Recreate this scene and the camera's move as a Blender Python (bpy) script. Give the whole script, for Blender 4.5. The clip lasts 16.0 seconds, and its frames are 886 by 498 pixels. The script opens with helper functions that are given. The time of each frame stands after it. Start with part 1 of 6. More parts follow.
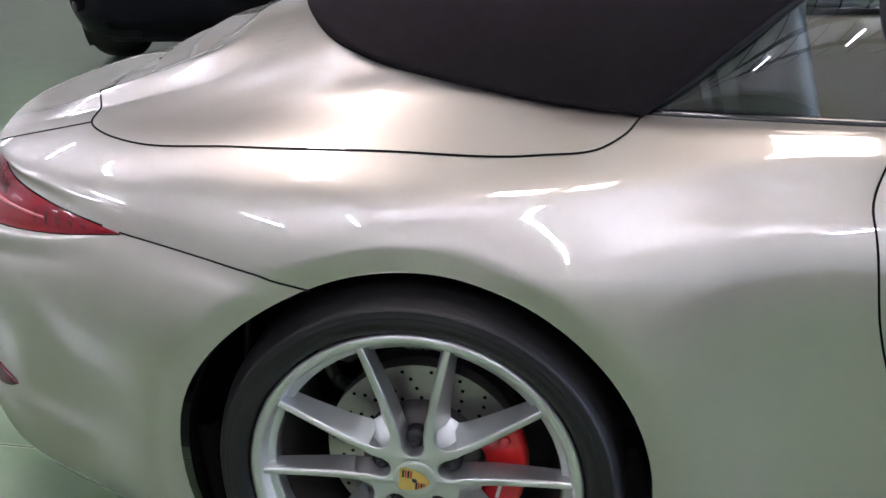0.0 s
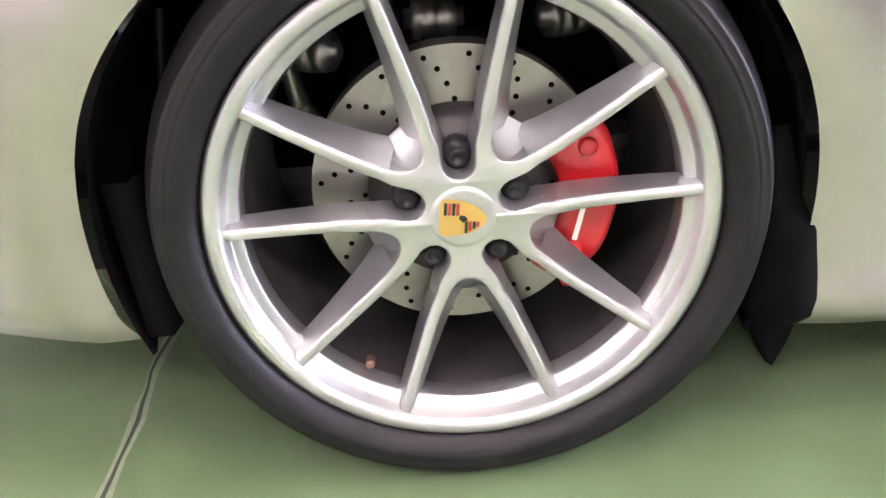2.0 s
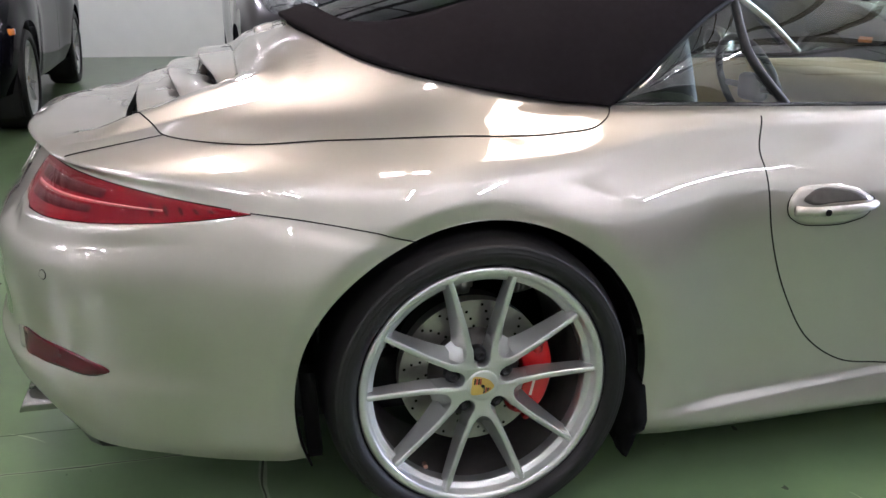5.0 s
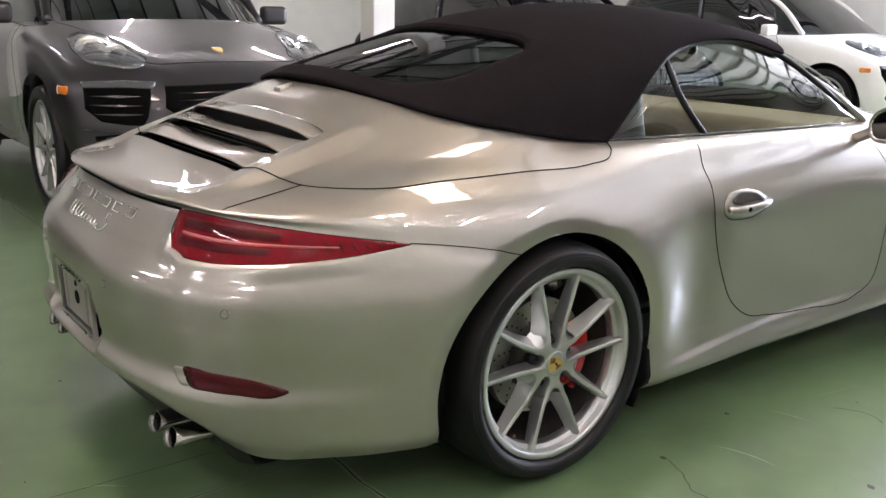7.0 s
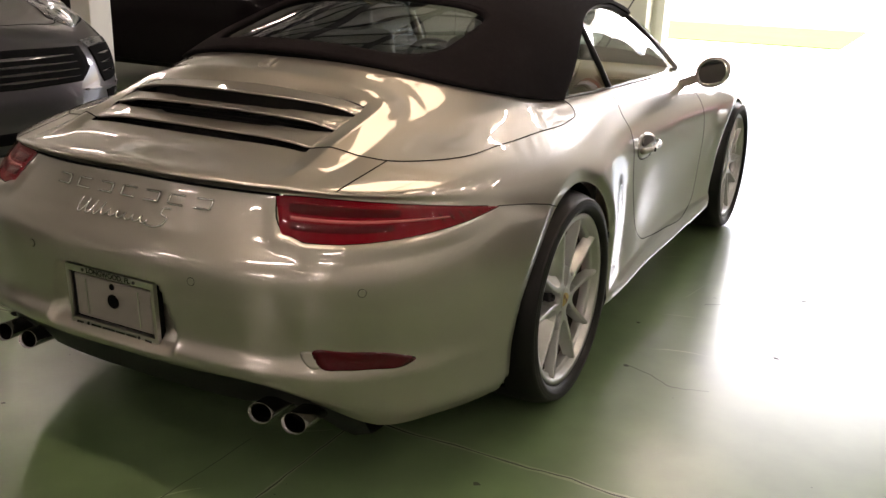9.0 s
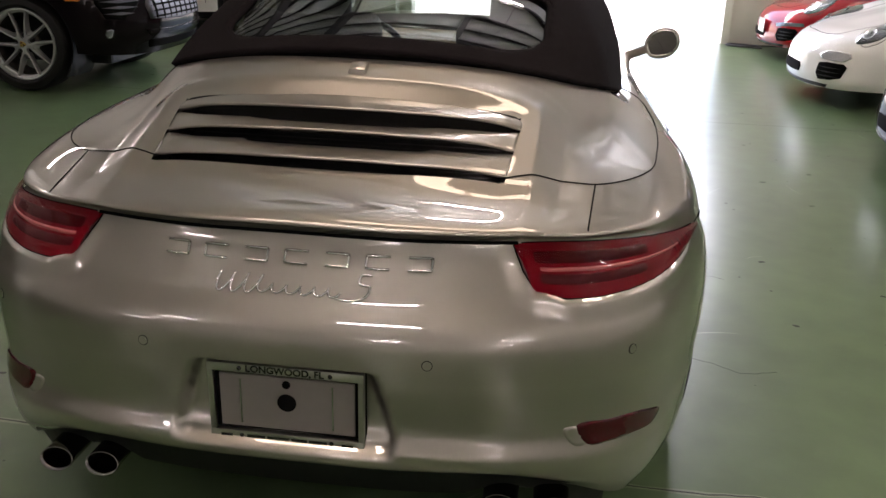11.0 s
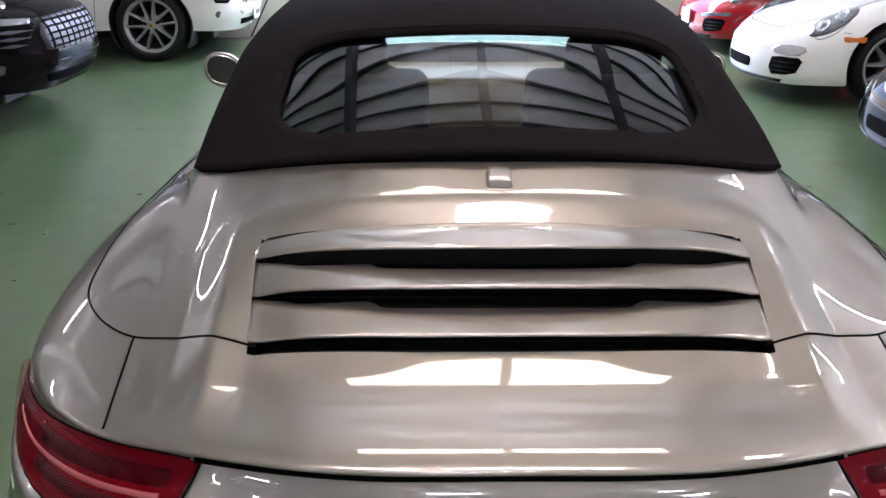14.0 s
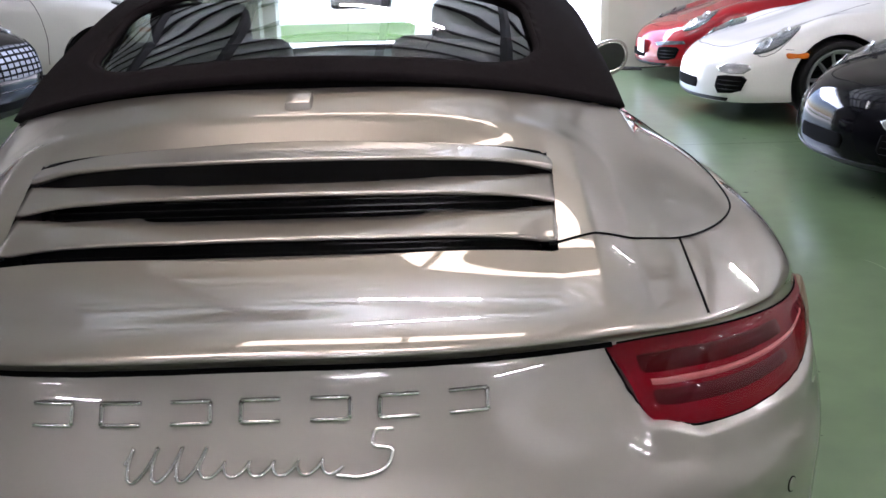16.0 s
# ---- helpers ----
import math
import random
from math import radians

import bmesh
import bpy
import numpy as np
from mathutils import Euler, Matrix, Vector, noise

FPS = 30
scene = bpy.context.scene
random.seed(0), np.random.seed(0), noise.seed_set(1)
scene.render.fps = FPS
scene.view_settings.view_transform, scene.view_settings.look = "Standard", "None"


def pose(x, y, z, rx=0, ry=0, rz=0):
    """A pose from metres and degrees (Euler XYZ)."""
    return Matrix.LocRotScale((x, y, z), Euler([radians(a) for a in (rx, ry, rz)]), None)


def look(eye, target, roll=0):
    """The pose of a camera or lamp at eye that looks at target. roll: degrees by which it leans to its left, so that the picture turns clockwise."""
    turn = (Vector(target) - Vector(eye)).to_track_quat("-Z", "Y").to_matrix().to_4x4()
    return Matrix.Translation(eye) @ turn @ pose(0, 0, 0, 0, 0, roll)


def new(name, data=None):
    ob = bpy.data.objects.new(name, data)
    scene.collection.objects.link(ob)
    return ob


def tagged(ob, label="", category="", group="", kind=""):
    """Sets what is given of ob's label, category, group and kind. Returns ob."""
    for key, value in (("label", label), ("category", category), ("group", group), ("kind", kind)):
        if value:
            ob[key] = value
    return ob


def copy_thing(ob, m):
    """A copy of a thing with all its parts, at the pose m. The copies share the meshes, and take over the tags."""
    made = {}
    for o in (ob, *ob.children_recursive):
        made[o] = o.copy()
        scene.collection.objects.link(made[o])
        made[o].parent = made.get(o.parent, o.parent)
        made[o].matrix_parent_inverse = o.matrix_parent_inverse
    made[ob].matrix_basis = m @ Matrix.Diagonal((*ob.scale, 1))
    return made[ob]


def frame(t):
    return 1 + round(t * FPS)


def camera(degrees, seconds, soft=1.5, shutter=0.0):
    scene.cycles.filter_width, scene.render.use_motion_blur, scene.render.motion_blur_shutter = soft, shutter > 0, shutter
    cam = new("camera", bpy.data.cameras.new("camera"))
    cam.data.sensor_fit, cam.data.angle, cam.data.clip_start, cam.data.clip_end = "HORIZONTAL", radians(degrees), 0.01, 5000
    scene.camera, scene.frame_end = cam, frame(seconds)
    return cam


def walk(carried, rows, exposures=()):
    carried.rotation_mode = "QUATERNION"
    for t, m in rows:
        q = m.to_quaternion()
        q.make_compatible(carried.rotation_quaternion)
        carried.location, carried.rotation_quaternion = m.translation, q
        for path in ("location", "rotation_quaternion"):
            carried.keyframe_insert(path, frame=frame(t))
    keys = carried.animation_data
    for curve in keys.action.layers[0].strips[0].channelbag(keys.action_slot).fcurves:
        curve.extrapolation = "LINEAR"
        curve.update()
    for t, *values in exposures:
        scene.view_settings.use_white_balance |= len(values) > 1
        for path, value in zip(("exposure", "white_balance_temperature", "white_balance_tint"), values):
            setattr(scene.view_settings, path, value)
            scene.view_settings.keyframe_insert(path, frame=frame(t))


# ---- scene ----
cam = camera(51.8, 16.0)
PATH = [
    (0, (2.112, 0.272, 1.276), (0.285, -0.048, 0.527), -1.4),
    (0.5, (1.921, 0.127, 1.158), (0.083, -0.043, 0.387), -2.1),
    (1, (1.786, 0.037, 1.002), (-0.07, 0.041, 0.256), -2.3),
    (1.5, (1.773, -0.007, 0.837), (-0.068, 0.012, 0.056), -2.6),
    (2, (1.777, -0.04, 0.767), (-0.01, -0.015, -0.131), -3.5),
    (2.5, (1.871, -0.062, 0.731), (0.005, -0.015, 0.013), -2.5),
    (3, (1.936, -0.098, 0.95), (0.123, -0.029, 0.108), -1.2),
    (3.5, (2.104, -0.148, 1.094), (0.29, 0.154, 0.309), -0.4),
    (4, (2.299, -0.186, 1.157), (0.464, 0.229, 0.478), 0.6),
    (4.5, (2.464, -0.311, 1.196), (0.632, 0.106, 0.512), 1.9),
    (5, (2.617, -0.559, 1.232), (0.771, -0.072, 0.638), 0.8),
    (5.2, (2.652, -0.672, 1.267), (0.826, -0.144, 0.645), 0.0),
    (7.3, (2.565, -1.905, 1.343), (1.111, -0.643, 0.801), 1.4),
    (7.5, (2.488, -2.03, 1.37), (1.094, -0.716, 0.795), 1.5),
    (8, (2.342, -2.267, 1.369), (1.033, -0.855, 0.827), 2.1),
    (8.2, (2.254, -2.386, 1.383), (1.034, -0.903, 0.824), 1.9),
    (10.3, (0.937, -2.697, 1.374), (0.457, -0.855, 0.762), 2.6),
    (10.5, (0.799, -2.658, 1.38), (0.393, -0.805, 0.748), 2.6),
    (11, (0.501, -2.611, 1.414), (0.269, -0.744, 0.734), 2.0),
    (11.5, (0.239, -2.536, 1.427), (0.166, -0.682, 0.68), 1.5),
    (11.8, (0.15, -2.423, 1.41), (0.112, -0.577, 0.642), 1.5),
    (12, (0.105, -2.318, 1.427), (0.081, -0.476, 0.647), 1.2),
    (12.5, (0.022, -2.145, 1.462), (0.044, -0.307, 0.671), 1.9),
    (13, (-0.114, -2.016, 1.498), (-0.052, -0.189, 0.686), 1.6),
    (13.5, (-0.183, -1.958, 1.506), (-0.167, -0.122, 0.711), 0.4),
    (14, (-0.112, -1.952, 1.509), (-0.097, -0.078, 0.811), 0.0),
    (14.2, (-0.08, -1.955, 1.506), (-0.05, -0.068, 0.845), 0.1),
    (14.5, (-0.031, -1.959, 1.498), (0.011, -0.063, 0.861), 0.0),
    (15, (0.048, -1.97, 1.47), (0.091, -0.08, 0.817), 0.4),
    (15.5, (0.119, -1.968, 1.379), (0.167, -0.083, 0.712), 0.7),
    (16, (0.209, -1.954, 1.271), (0.245, -0.042, 0.684), -1.4),
]
EXPOSURES = [(0, 3.18, 5500, 26), (1, 3.69, 5700, 28), (1.6, 4.43, 6020, 35), (2, 4.58, 6170, 40), (3, 4.36, 6120, 37), (3.5, 3.63, 5970, 31), (4, 3.24, 5870, 25), (5, 3.22, 5770, 24), (7.5, 2.83, 6320, 24), (8.2, 2.63, 6520, 24), (10.3, 1.53, 8800, 26), (11, 1.96, 6720, 25), (11.5, 2.62, 6200, 25), (12.2, 2.82, 5900, 25), (13, 2.54, 5800, 26), (14, 2.50, 5800, 26), (16, 2.38, 5800, 24)]
walk(cam, [(t, look(eye, target, roll)) for t, eye, target, roll in PATH], EXPOSURES)

# ---- light ----
world = bpy.data.worlds.new("world")
scene.world = world
world.use_nodes = True
wn = world.node_tree.nodes
sky = wn.new("ShaderNodeTexSky")
sky.sky_type, sky.sun_disc = "NISHITA", False
sky.sun_elevation, sky.sun_rotation = radians(55), radians(-30)
world.node_tree.links.new(sky.outputs[0], wn["Background"].inputs[0])
wn["Background"].inputs[1].default_value = 0.15
sun = new("sun", bpy.data.lights.new("sun", "SUN"))
sun.data.energy, sun.data.angle, sun.data.color = 5.0, radians(0.5), (1.0, 0.95, 0.88)
daylight = new("door_daylight", bpy.data.lights.new("door_daylight", "AREA"))
daylight.data.shape, daylight.data.size, daylight.data.size_y = "RECTANGLE", 4.1, 1.2
daylight.data.energy, daylight.data.color = 110.0, (0.86, 0.93, 1.0)
daylight.matrix_world = look((0.455, 10.15, 2.95), (0.455, 0, 2.6))
sun.matrix_world = look((3, 30, 40), (0, 12, 0))

# ---- materials ----
def material(name, color, rough=0.5, metal=0.0, coat=0.0, vary=0.06, scale=30.0, bump=0.0, bump_scale=200.0, rough_vary=0.0, spec=0.5, stretch=None, coat_ior=1.5, coat_rough=0.03):
    """A principled material with colour variation at two scales and a fine relief, in metres."""
    m = bpy.data.materials.new(name)
    m.use_nodes = True
    n, l = m.node_tree.nodes, m.node_tree.links
    p = n["Principled BSDF"]
    p.inputs["Roughness"].default_value, p.inputs["Metallic"].default_value = rough, metal
    p.inputs["Coat Weight"].default_value, p.inputs["Coat Roughness"].default_value = coat, coat_rough
    p.inputs["Specular IOR Level"].default_value, p.inputs["Coat IOR"].default_value = spec, coat_ior
    tc = n.new("ShaderNodeTexCoord")
    src = tc.outputs["Object"]
    if stretch:
        mp = n.new("ShaderNodeMapping")
        mp.inputs["Scale"].default_value = stretch
        l.new(src, mp.inputs[0])
        src = mp.outputs[0]
    big, small = n.new("ShaderNodeTexNoise"), n.new("ShaderNodeTexNoise")
    big.inputs["Scale"].default_value, small.inputs["Scale"].default_value = scale * 0.12, scale
    big.inputs["Detail"].default_value = small.inputs["Detail"].default_value = 3
    l.new(src, big.inputs["Vector"]), l.new(src, small.inputs["Vector"])
    mix = n.new("ShaderNodeMath")
    mix.operation = "ADD"
    l.new(big.outputs[0], mix.inputs[0]), l.new(small.outputs[0], mix.inputs[1])
    ramp = n.new("ShaderNodeMapRange")
    ramp.inputs["From Min"].default_value, ramp.inputs["From Max"].default_value = 0.4, 1.6
    ramp.inputs["To Min"].default_value, ramp.inputs["To Max"].default_value = 1 - vary, 1 + vary
    l.new(mix.outputs[0], ramp.inputs[0])
    hue = n.new("ShaderNodeHueSaturation")
    hue.inputs["Color"].default_value = (*color, 1)
    l.new(ramp.outputs[0], hue.inputs["Value"])
    l.new(hue.outputs[0], p.inputs["Base Color"])
    if rough_vary:
        rr = n.new("ShaderNodeMapRange")
        rr.inputs["From Min"].default_value, rr.inputs["From Max"].default_value = 0.4, 1.6
        rr.inputs["To Min"].default_value, rr.inputs["To Max"].default_value = max(rough - rough_vary, 0.02), rough + rough_vary
        l.new(mix.outputs[0], rr.inputs[0]), l.new(rr.outputs[0], p.inputs["Roughness"])
    if bump:
        tex, b = n.new("ShaderNodeTexNoise"), n.new("ShaderNodeBump")
        tex.inputs["Scale"].default_value = bump_scale
        b.inputs["Strength"].default_value, b.inputs["Distance"].default_value = bump, 0.002
        l.new(src, tex.inputs["Vector"]), l.new(tex.outputs[0], b.inputs["Height"]), l.new(b.outputs[0], p.inputs["Normal"])
    return m


def glass(name, color, rough=0.0, base=0.1, edge=0.9):
    m = bpy.data.materials.new(name)
    m.use_nodes = True
    n, l = m.node_tree.nodes, m.node_tree.links
    n.remove(n["Principled BSDF"])
    clear, gloss, mix = n.new("ShaderNodeBsdfTransparent"), n.new("ShaderNodeBsdfGlossy"), n.new("ShaderNodeMixShader")
    clear.inputs[0].default_value = (*color, 1)
    gloss.inputs["Roughness"].default_value = rough
    face, power, scale, add = n.new("ShaderNodeLayerWeight"), n.new("ShaderNodeMath"), n.new("ShaderNodeMath"), n.new("ShaderNodeMath")
    power.operation, scale.operation, add.operation = "POWER", "MULTIPLY", "ADD"
    face.inputs[0].default_value, power.inputs[1].default_value, scale.inputs[1].default_value, add.inputs[1].default_value = 0.5, 3.2, edge, base
    l.new(face.outputs["Facing"], power.inputs[0]), l.new(power.outputs[0], scale.inputs[0]), l.new(scale.outputs[0], add.inputs[0])
    l.new(add.outputs[0], mix.inputs[0]), l.new(clear.outputs[0], mix.inputs[1]), l.new(gloss.outputs[0], mix.inputs[2])
    l.new(mix.outputs[0], n["Material Output"].inputs[0])
    return m


def glow(name, color, strength):
    m = bpy.data.materials.new(name)
    m.use_nodes = True
    p = m.node_tree.nodes["Principled BSDF"]
    p.inputs["Base Color"].default_value = (*color, 1)
    p.inputs["Emission Color"].default_value, p.inputs["Emission Strength"].default_value = (*color, 1), strength
    return m


PAINT = material("silver_paint", (0.32, 0.296, 0.266), 0.41, 0.86, 1.0, 0.02, 900, coat_ior=2.1, coat_rough=0.015)
FABRIC = material("black_canvas", (0.0115, 0.0098, 0.011), 0.95, 0, 0, 0.25, 60, 0.5, 900, spec=0.03)
GAP = material("seam_black", (0.003, 0.003, 0.003), 0.9, spec=0.05)
RUBBER = material("tyre_rubber", (0.005, 0.0047, 0.005), 0.5, 0, 0, 0.3, 40, 0.2, 300, spec=0.28)
PLASTIC = material("black_plastic", (0.009, 0.009, 0.010), 0.5, 0, 0, 0.2, 60, 0.15, 400, spec=0.3)
GLOSSBLACK = material("gloss_black", (0.008, 0.008, 0.009), 0.12, 0, 0.6, 0.1)
ALLOY = material("alloy_silver", (0.47, 0.48, 0.475), 0.38, 0.92, 0.15, 0.04, 300)
DISC = material("brake_disc_iron", (0.30, 0.29, 0.265), 0.35, 0.9, 0, 0.15, 80)
IRON = material("dark_iron", (0.07, 0.065, 0.06), 0.6, 0.7, 0, 0.3, 60)
RED = material("caliper_red", (0.42, 0.008, 0.008), 0.35, 0, 0.5, 0.06)
COPPER = material("dull_copper", (0.35, 0.2, 0.15), 0.45, 0.7, 0, 0.2, 90)
RED_BAR = material("crest_red", (0.30, 0.02, 0.02), 0.4, 0, 0.3, 0.1)
CHROME = material("chrome", (0.75, 0.75, 0.75), 0.07, 1.0, 0, 0.03)
LENS_RED = material("red_lens", (0.13, 0.001, 0.008), 0.3, 0, 0, 0.12, 120, spec=0.08)
LENS_DARK = material("smoked_red_lens", (0.05, 0.006, 0.010), 0.3, 0, 0, 0.3, 200, spec=0.08)
LENS_DEEP = material("deep_red_lens", (0.04, 0.001, 0.003), 0.3, 0, 0, 0.3, 200, spec=0.08)
REFLECTOR = material("reflector_red", (0.05, 0.002, 0.005), 0.15, 0, 0.35, 0.2, 300, spec=0.2)
LENS_CLEAR = material("clear_red_lens", (0.40, 0.17, 0.17), 0.3, 0, 0, 0.2, 300, spec=0.08)
GOLD = material("crest_gold", (0.50, 0.34, 0.08), 0.35, 0.5, 0.3, 0.1)
GLASS = glass("window_glass", (0.70, 0.76, 0.72), 0.0, 0.07, 0.6)
REAR_GLASS = glass("rear_window_glass", (0.46, 0.51, 0.50), 0.0, 0.085, 0.3)
LAMP_COVER = glass("red_lamp_cover", (1.0, 0.78, 0.78), 0.0, 0.018, 0.35)
FRAME_METAL = material("satin_chrome", (0.45, 0.44, 0.42), 0.28, 1.0, 0, 0.08, 40)
MIRROR = material("mirror_silver", (0.11, 0.11, 0.11), 0.02, 1.0, 0, 0.02)
# exhaust chrome, its colour darkened to paint in the shade under the bumper
DARK_CHROME = material("shaded_chrome", (0.30, 0.29, 0.28), 0.14, 1.0, 0, 0.2, 60)
SIDE_GLASS = glass("side_window_glass", (0.50, 0.57, 0.53), 0.0, 0.09, 0.6)
TINT = glass("dark_window_glass", (0.12, 0.14, 0.14))
LEATHER = material("beige_leather", (0.50, 0.40, 0.27), 0.55, 0, 0, 0.08, 60, 0.2, 500)
DARKLEATHER = material("dark_leather", (0.03, 0.03, 0.033), 0.5, 0, 0, 0.1, 60, 0.2, 500)
PLATE = material("plate_grey", (0.21, 0.19, 0.18), 0.4, 0, 0, 0.08)
STEEL = material("white_steel", (0.70, 0.69, 0.64), 0.5, 0, 0, 0.08, 8)
WALL = material("wall_paint", (0.66, 0.65, 0.585), 0.75, 0, 0, 0.07, 5, 0.15, 60)
CEIL = material("ceiling_sheet", (0.84, 0.84, 0.82), 0.7, 0, 0, 0.12, 3)
BEAM = material("dark_steel", (0.05, 0.045, 0.045), 0.6, 0.2, 0, 0.2, 10)
GRILLE_FILL = material("grille_grey", (0.075, 0.075, 0.09), 0.5, 0.3, 0, 0.2, 40)
FOG_CLEAR = material("clear_fog_lamp", (0.5, 0.5, 0.5), 0.25, 0.7, 0.6, 0.3, 60)
AMBER = material("amber_lens", (0.75, 0.2, 0.02), 0.15, 0, 1.0, 0.1)
LAMPGLASS = material("headlamp_glass", (0.16, 0.165, 0.175), 0.2, 0.6, 0.6, 0.35, 25)


def floor_material():
    m = material("green_epoxy", (0.098, 0.155, 0.073), 0.29, 0, 0.3, 0.34, 6.0, coat_rough=0.2)
    return m


FLOOR = floor_material()
GRASS = material("grass", (0.09, 0.16, 0.03), 0.9, 0, 0, 0.4, 6)
CONCRETE = material("concrete", (0.72, 0.71, 0.68), 0.85, 0, 0, 0.12, 3, 0.3, 60)


# ---- mesh helpers ----
def mesh_of(name, verts, faces, smooth=True):
    me = bpy.data.meshes.new(name)
    me.from_pydata([tuple(map(float, v)) for v in verts], [], faces)
    if smooth:
        me.polygons.foreach_set("use_smooth", [True] * len(me.polygons))
    me.update()
    return me


def part(name, data, mat, parent=None, label=""):
    """Links a bmesh or mesh as one object under its thing."""
    if isinstance(data, bmesh.types.BMesh):
        bmesh.ops.recalc_face_normals(data, faces=data.faces)
        me = bpy.data.meshes.new(name)
        data.to_mesh(me)
        data.free()
    else:
        me = data
    me.materials.clear()
    me.materials.append(mat)
    ob = new(name, me)
    if parent:
        ob.parent = parent
    if label:
        tagged(ob, label)
    return ob


def thing(name, label, category, m=None, group="", kind=""):
    ob = new(name)
    ob.empty_display_size = 0.2
    if m is not None:
        ob.matrix_world = m
    return tagged(ob, label, category, group, kind)


def box(bm, x0, y0, z0, x1, y1, z1, bevel=0.0):
    r = bmesh.ops.create_cube(bm, size=1, matrix=Matrix.LocRotScale(((x0 + x1) / 2, (y0 + y1) / 2, (z0 + z1) / 2), None, (abs(x1 - x0), abs(y1 - y0), abs(z1 - z0))))
    if bevel:
        es = list({e for v in r["verts"] for e in v.link_edges})
        bmesh.ops.bevel(bm, geom=es, offset=bevel, segments=2, affect="EDGES", profile=0.6)
    return bm


def boxed(*a, bevel=0.0):
    return box(bmesh.new(), *a, bevel=bevel)


def smooth(bm, sharp=40):
    for f in bm.faces:
        f.smooth = True
    for e in bm.edges:
        if len(e.link_faces) == 2 and e.calc_face_angle(0) > radians(sharp):
            e.smooth = False
    return bm


def grid_faces(n, m, close_n=False, close_m=False, flip=False):
    """Quads over n x m vertices in rows of m."""
    out = []
    for i in range(n if close_n else n - 1):
        for j in range(m if close_m else m - 1):
            a, b, c, d = i * m + j, i * m + (j + 1) % m, ((i + 1) % n) * m + (j + 1) % m, ((i + 1) % n) * m + j
            out.append((d, c, b, a) if flip else (a, b, c, d))
    return out


def hermite(P, ts, q, closed=False, period=0.0):
    """A smooth curve through the rows of P at the knots ts, read at q."""
    P, ts = np.asarray(P, float), np.asarray(ts, float)
    n = len(P)
    if closed:
        P = np.concatenate([P[-1:], P, P[:2]])
        ts = np.concatenate([[ts[-1] - period], ts, [ts[0] + period, ts[1] + period]])
    d = np.diff(P, axis=0) / np.diff(ts).reshape(-1, *[1] * (P.ndim - 1))
    h = np.diff(ts)
    T = np.empty_like(P)
    w = (h[1:] / (h[:-1] + h[1:])).reshape(-1, *[1] * (P.ndim - 1))
    T[1:-1] = w * d[:-1] + (1 - w) * d[1:]
    T[0], T[-1] = d[0], d[-1]
    k = np.clip(np.searchsorted(ts, q, side="right") - 1, 1 if closed else 0, len(ts) - (3 if closed else 2))
    sh = (-1, *[1] * (P.ndim - 1))
    H = h[k].reshape(sh)
    u = ((q - ts[k]) / h[k]).reshape(sh)
    return (2 * u**3 - 3 * u**2 + 1) * P[k] + (u**3 - 2 * u**2 + u) * H * T[k] + (3 * u**2 - 2 * u**3) * P[k + 1] + (u**3 - u**2) * H * T[k + 1]


def spline(pts, n, closed=False):
    """n points of a smooth curve through pts, evenly by chord."""
    P = np.asarray(pts, float)
    Q = np.concatenate([P, P[:1]]) if closed else P
    t = np.concatenate([[0], np.cumsum(np.linalg.norm(np.diff(Q, axis=0), axis=1))])
    if closed:
        return hermite(P, t[:-1], np.linspace(0, t[-1], n, endpoint=False), True, t[-1])
    return hermite(P, t, np.linspace(0, t[-1], n))


class Shell:
    """A body skin over lines that run from the rear centre round the side to the front centre, mirrored to a closed ring."""

    def __init__(self, lines, flat=()):
        half = np.asarray(lines, float)            # rows, stations, 3
        mirror = half[:, -2:0:-1] * (-1, 1, 1)
        self.net = np.concatenate([half, mirror], 1)
        self.rows, self.cols, self.half = half.shape[0], self.net.shape[1], half.shape[1]
        ring = np.concatenate([self.net, self.net[:, :1]], 1)
        self.knots = np.concatenate([[0], np.cumsum(np.linalg.norm(np.diff(ring, axis=1), axis=2).mean(0))])
        self.vknots = np.concatenate([[0], np.cumsum(np.linalg.norm(np.diff(half, axis=0), axis=2).mean(1))])

    def at(self, s, v):
        """Points at stations s and rows v (equal-length arrays, in station and row numbers; a negative station lies on the left side)."""
        s, v = np.asarray(s, float) % self.cols, np.asarray(v, float)
        q = np.interp(s, np.arange(self.cols + 1), self.knots)
        w = np.interp(v, np.arange(self.rows), self.vknots)
        ringed = hermite(np.moveaxis(self.net, 1, 0), self.knots[:-1], q, True, self.knots[-1])   # n, rows, 3
        P = np.moveaxis(ringed, 1, 0)
        return hermite_each(P, self.vknots, w)

    def grid(self, per, pv):
        s = np.arange(self.cols * per) / per
        q = np.interp(s, np.arange(self.cols + 1), self.knots)
        ringed = hermite(np.moveaxis(self.net, 1, 0), self.knots[:-1], q, True, self.knots[-1])
        v = np.arange((self.rows - 1) * pv + 1) / pv
        G = hermite(np.moveaxis(ringed, 1, 0), self.vknots, np.interp(v, np.arange(self.rows), self.vknots))
        return G, s, v                                   # rows, cols, 3


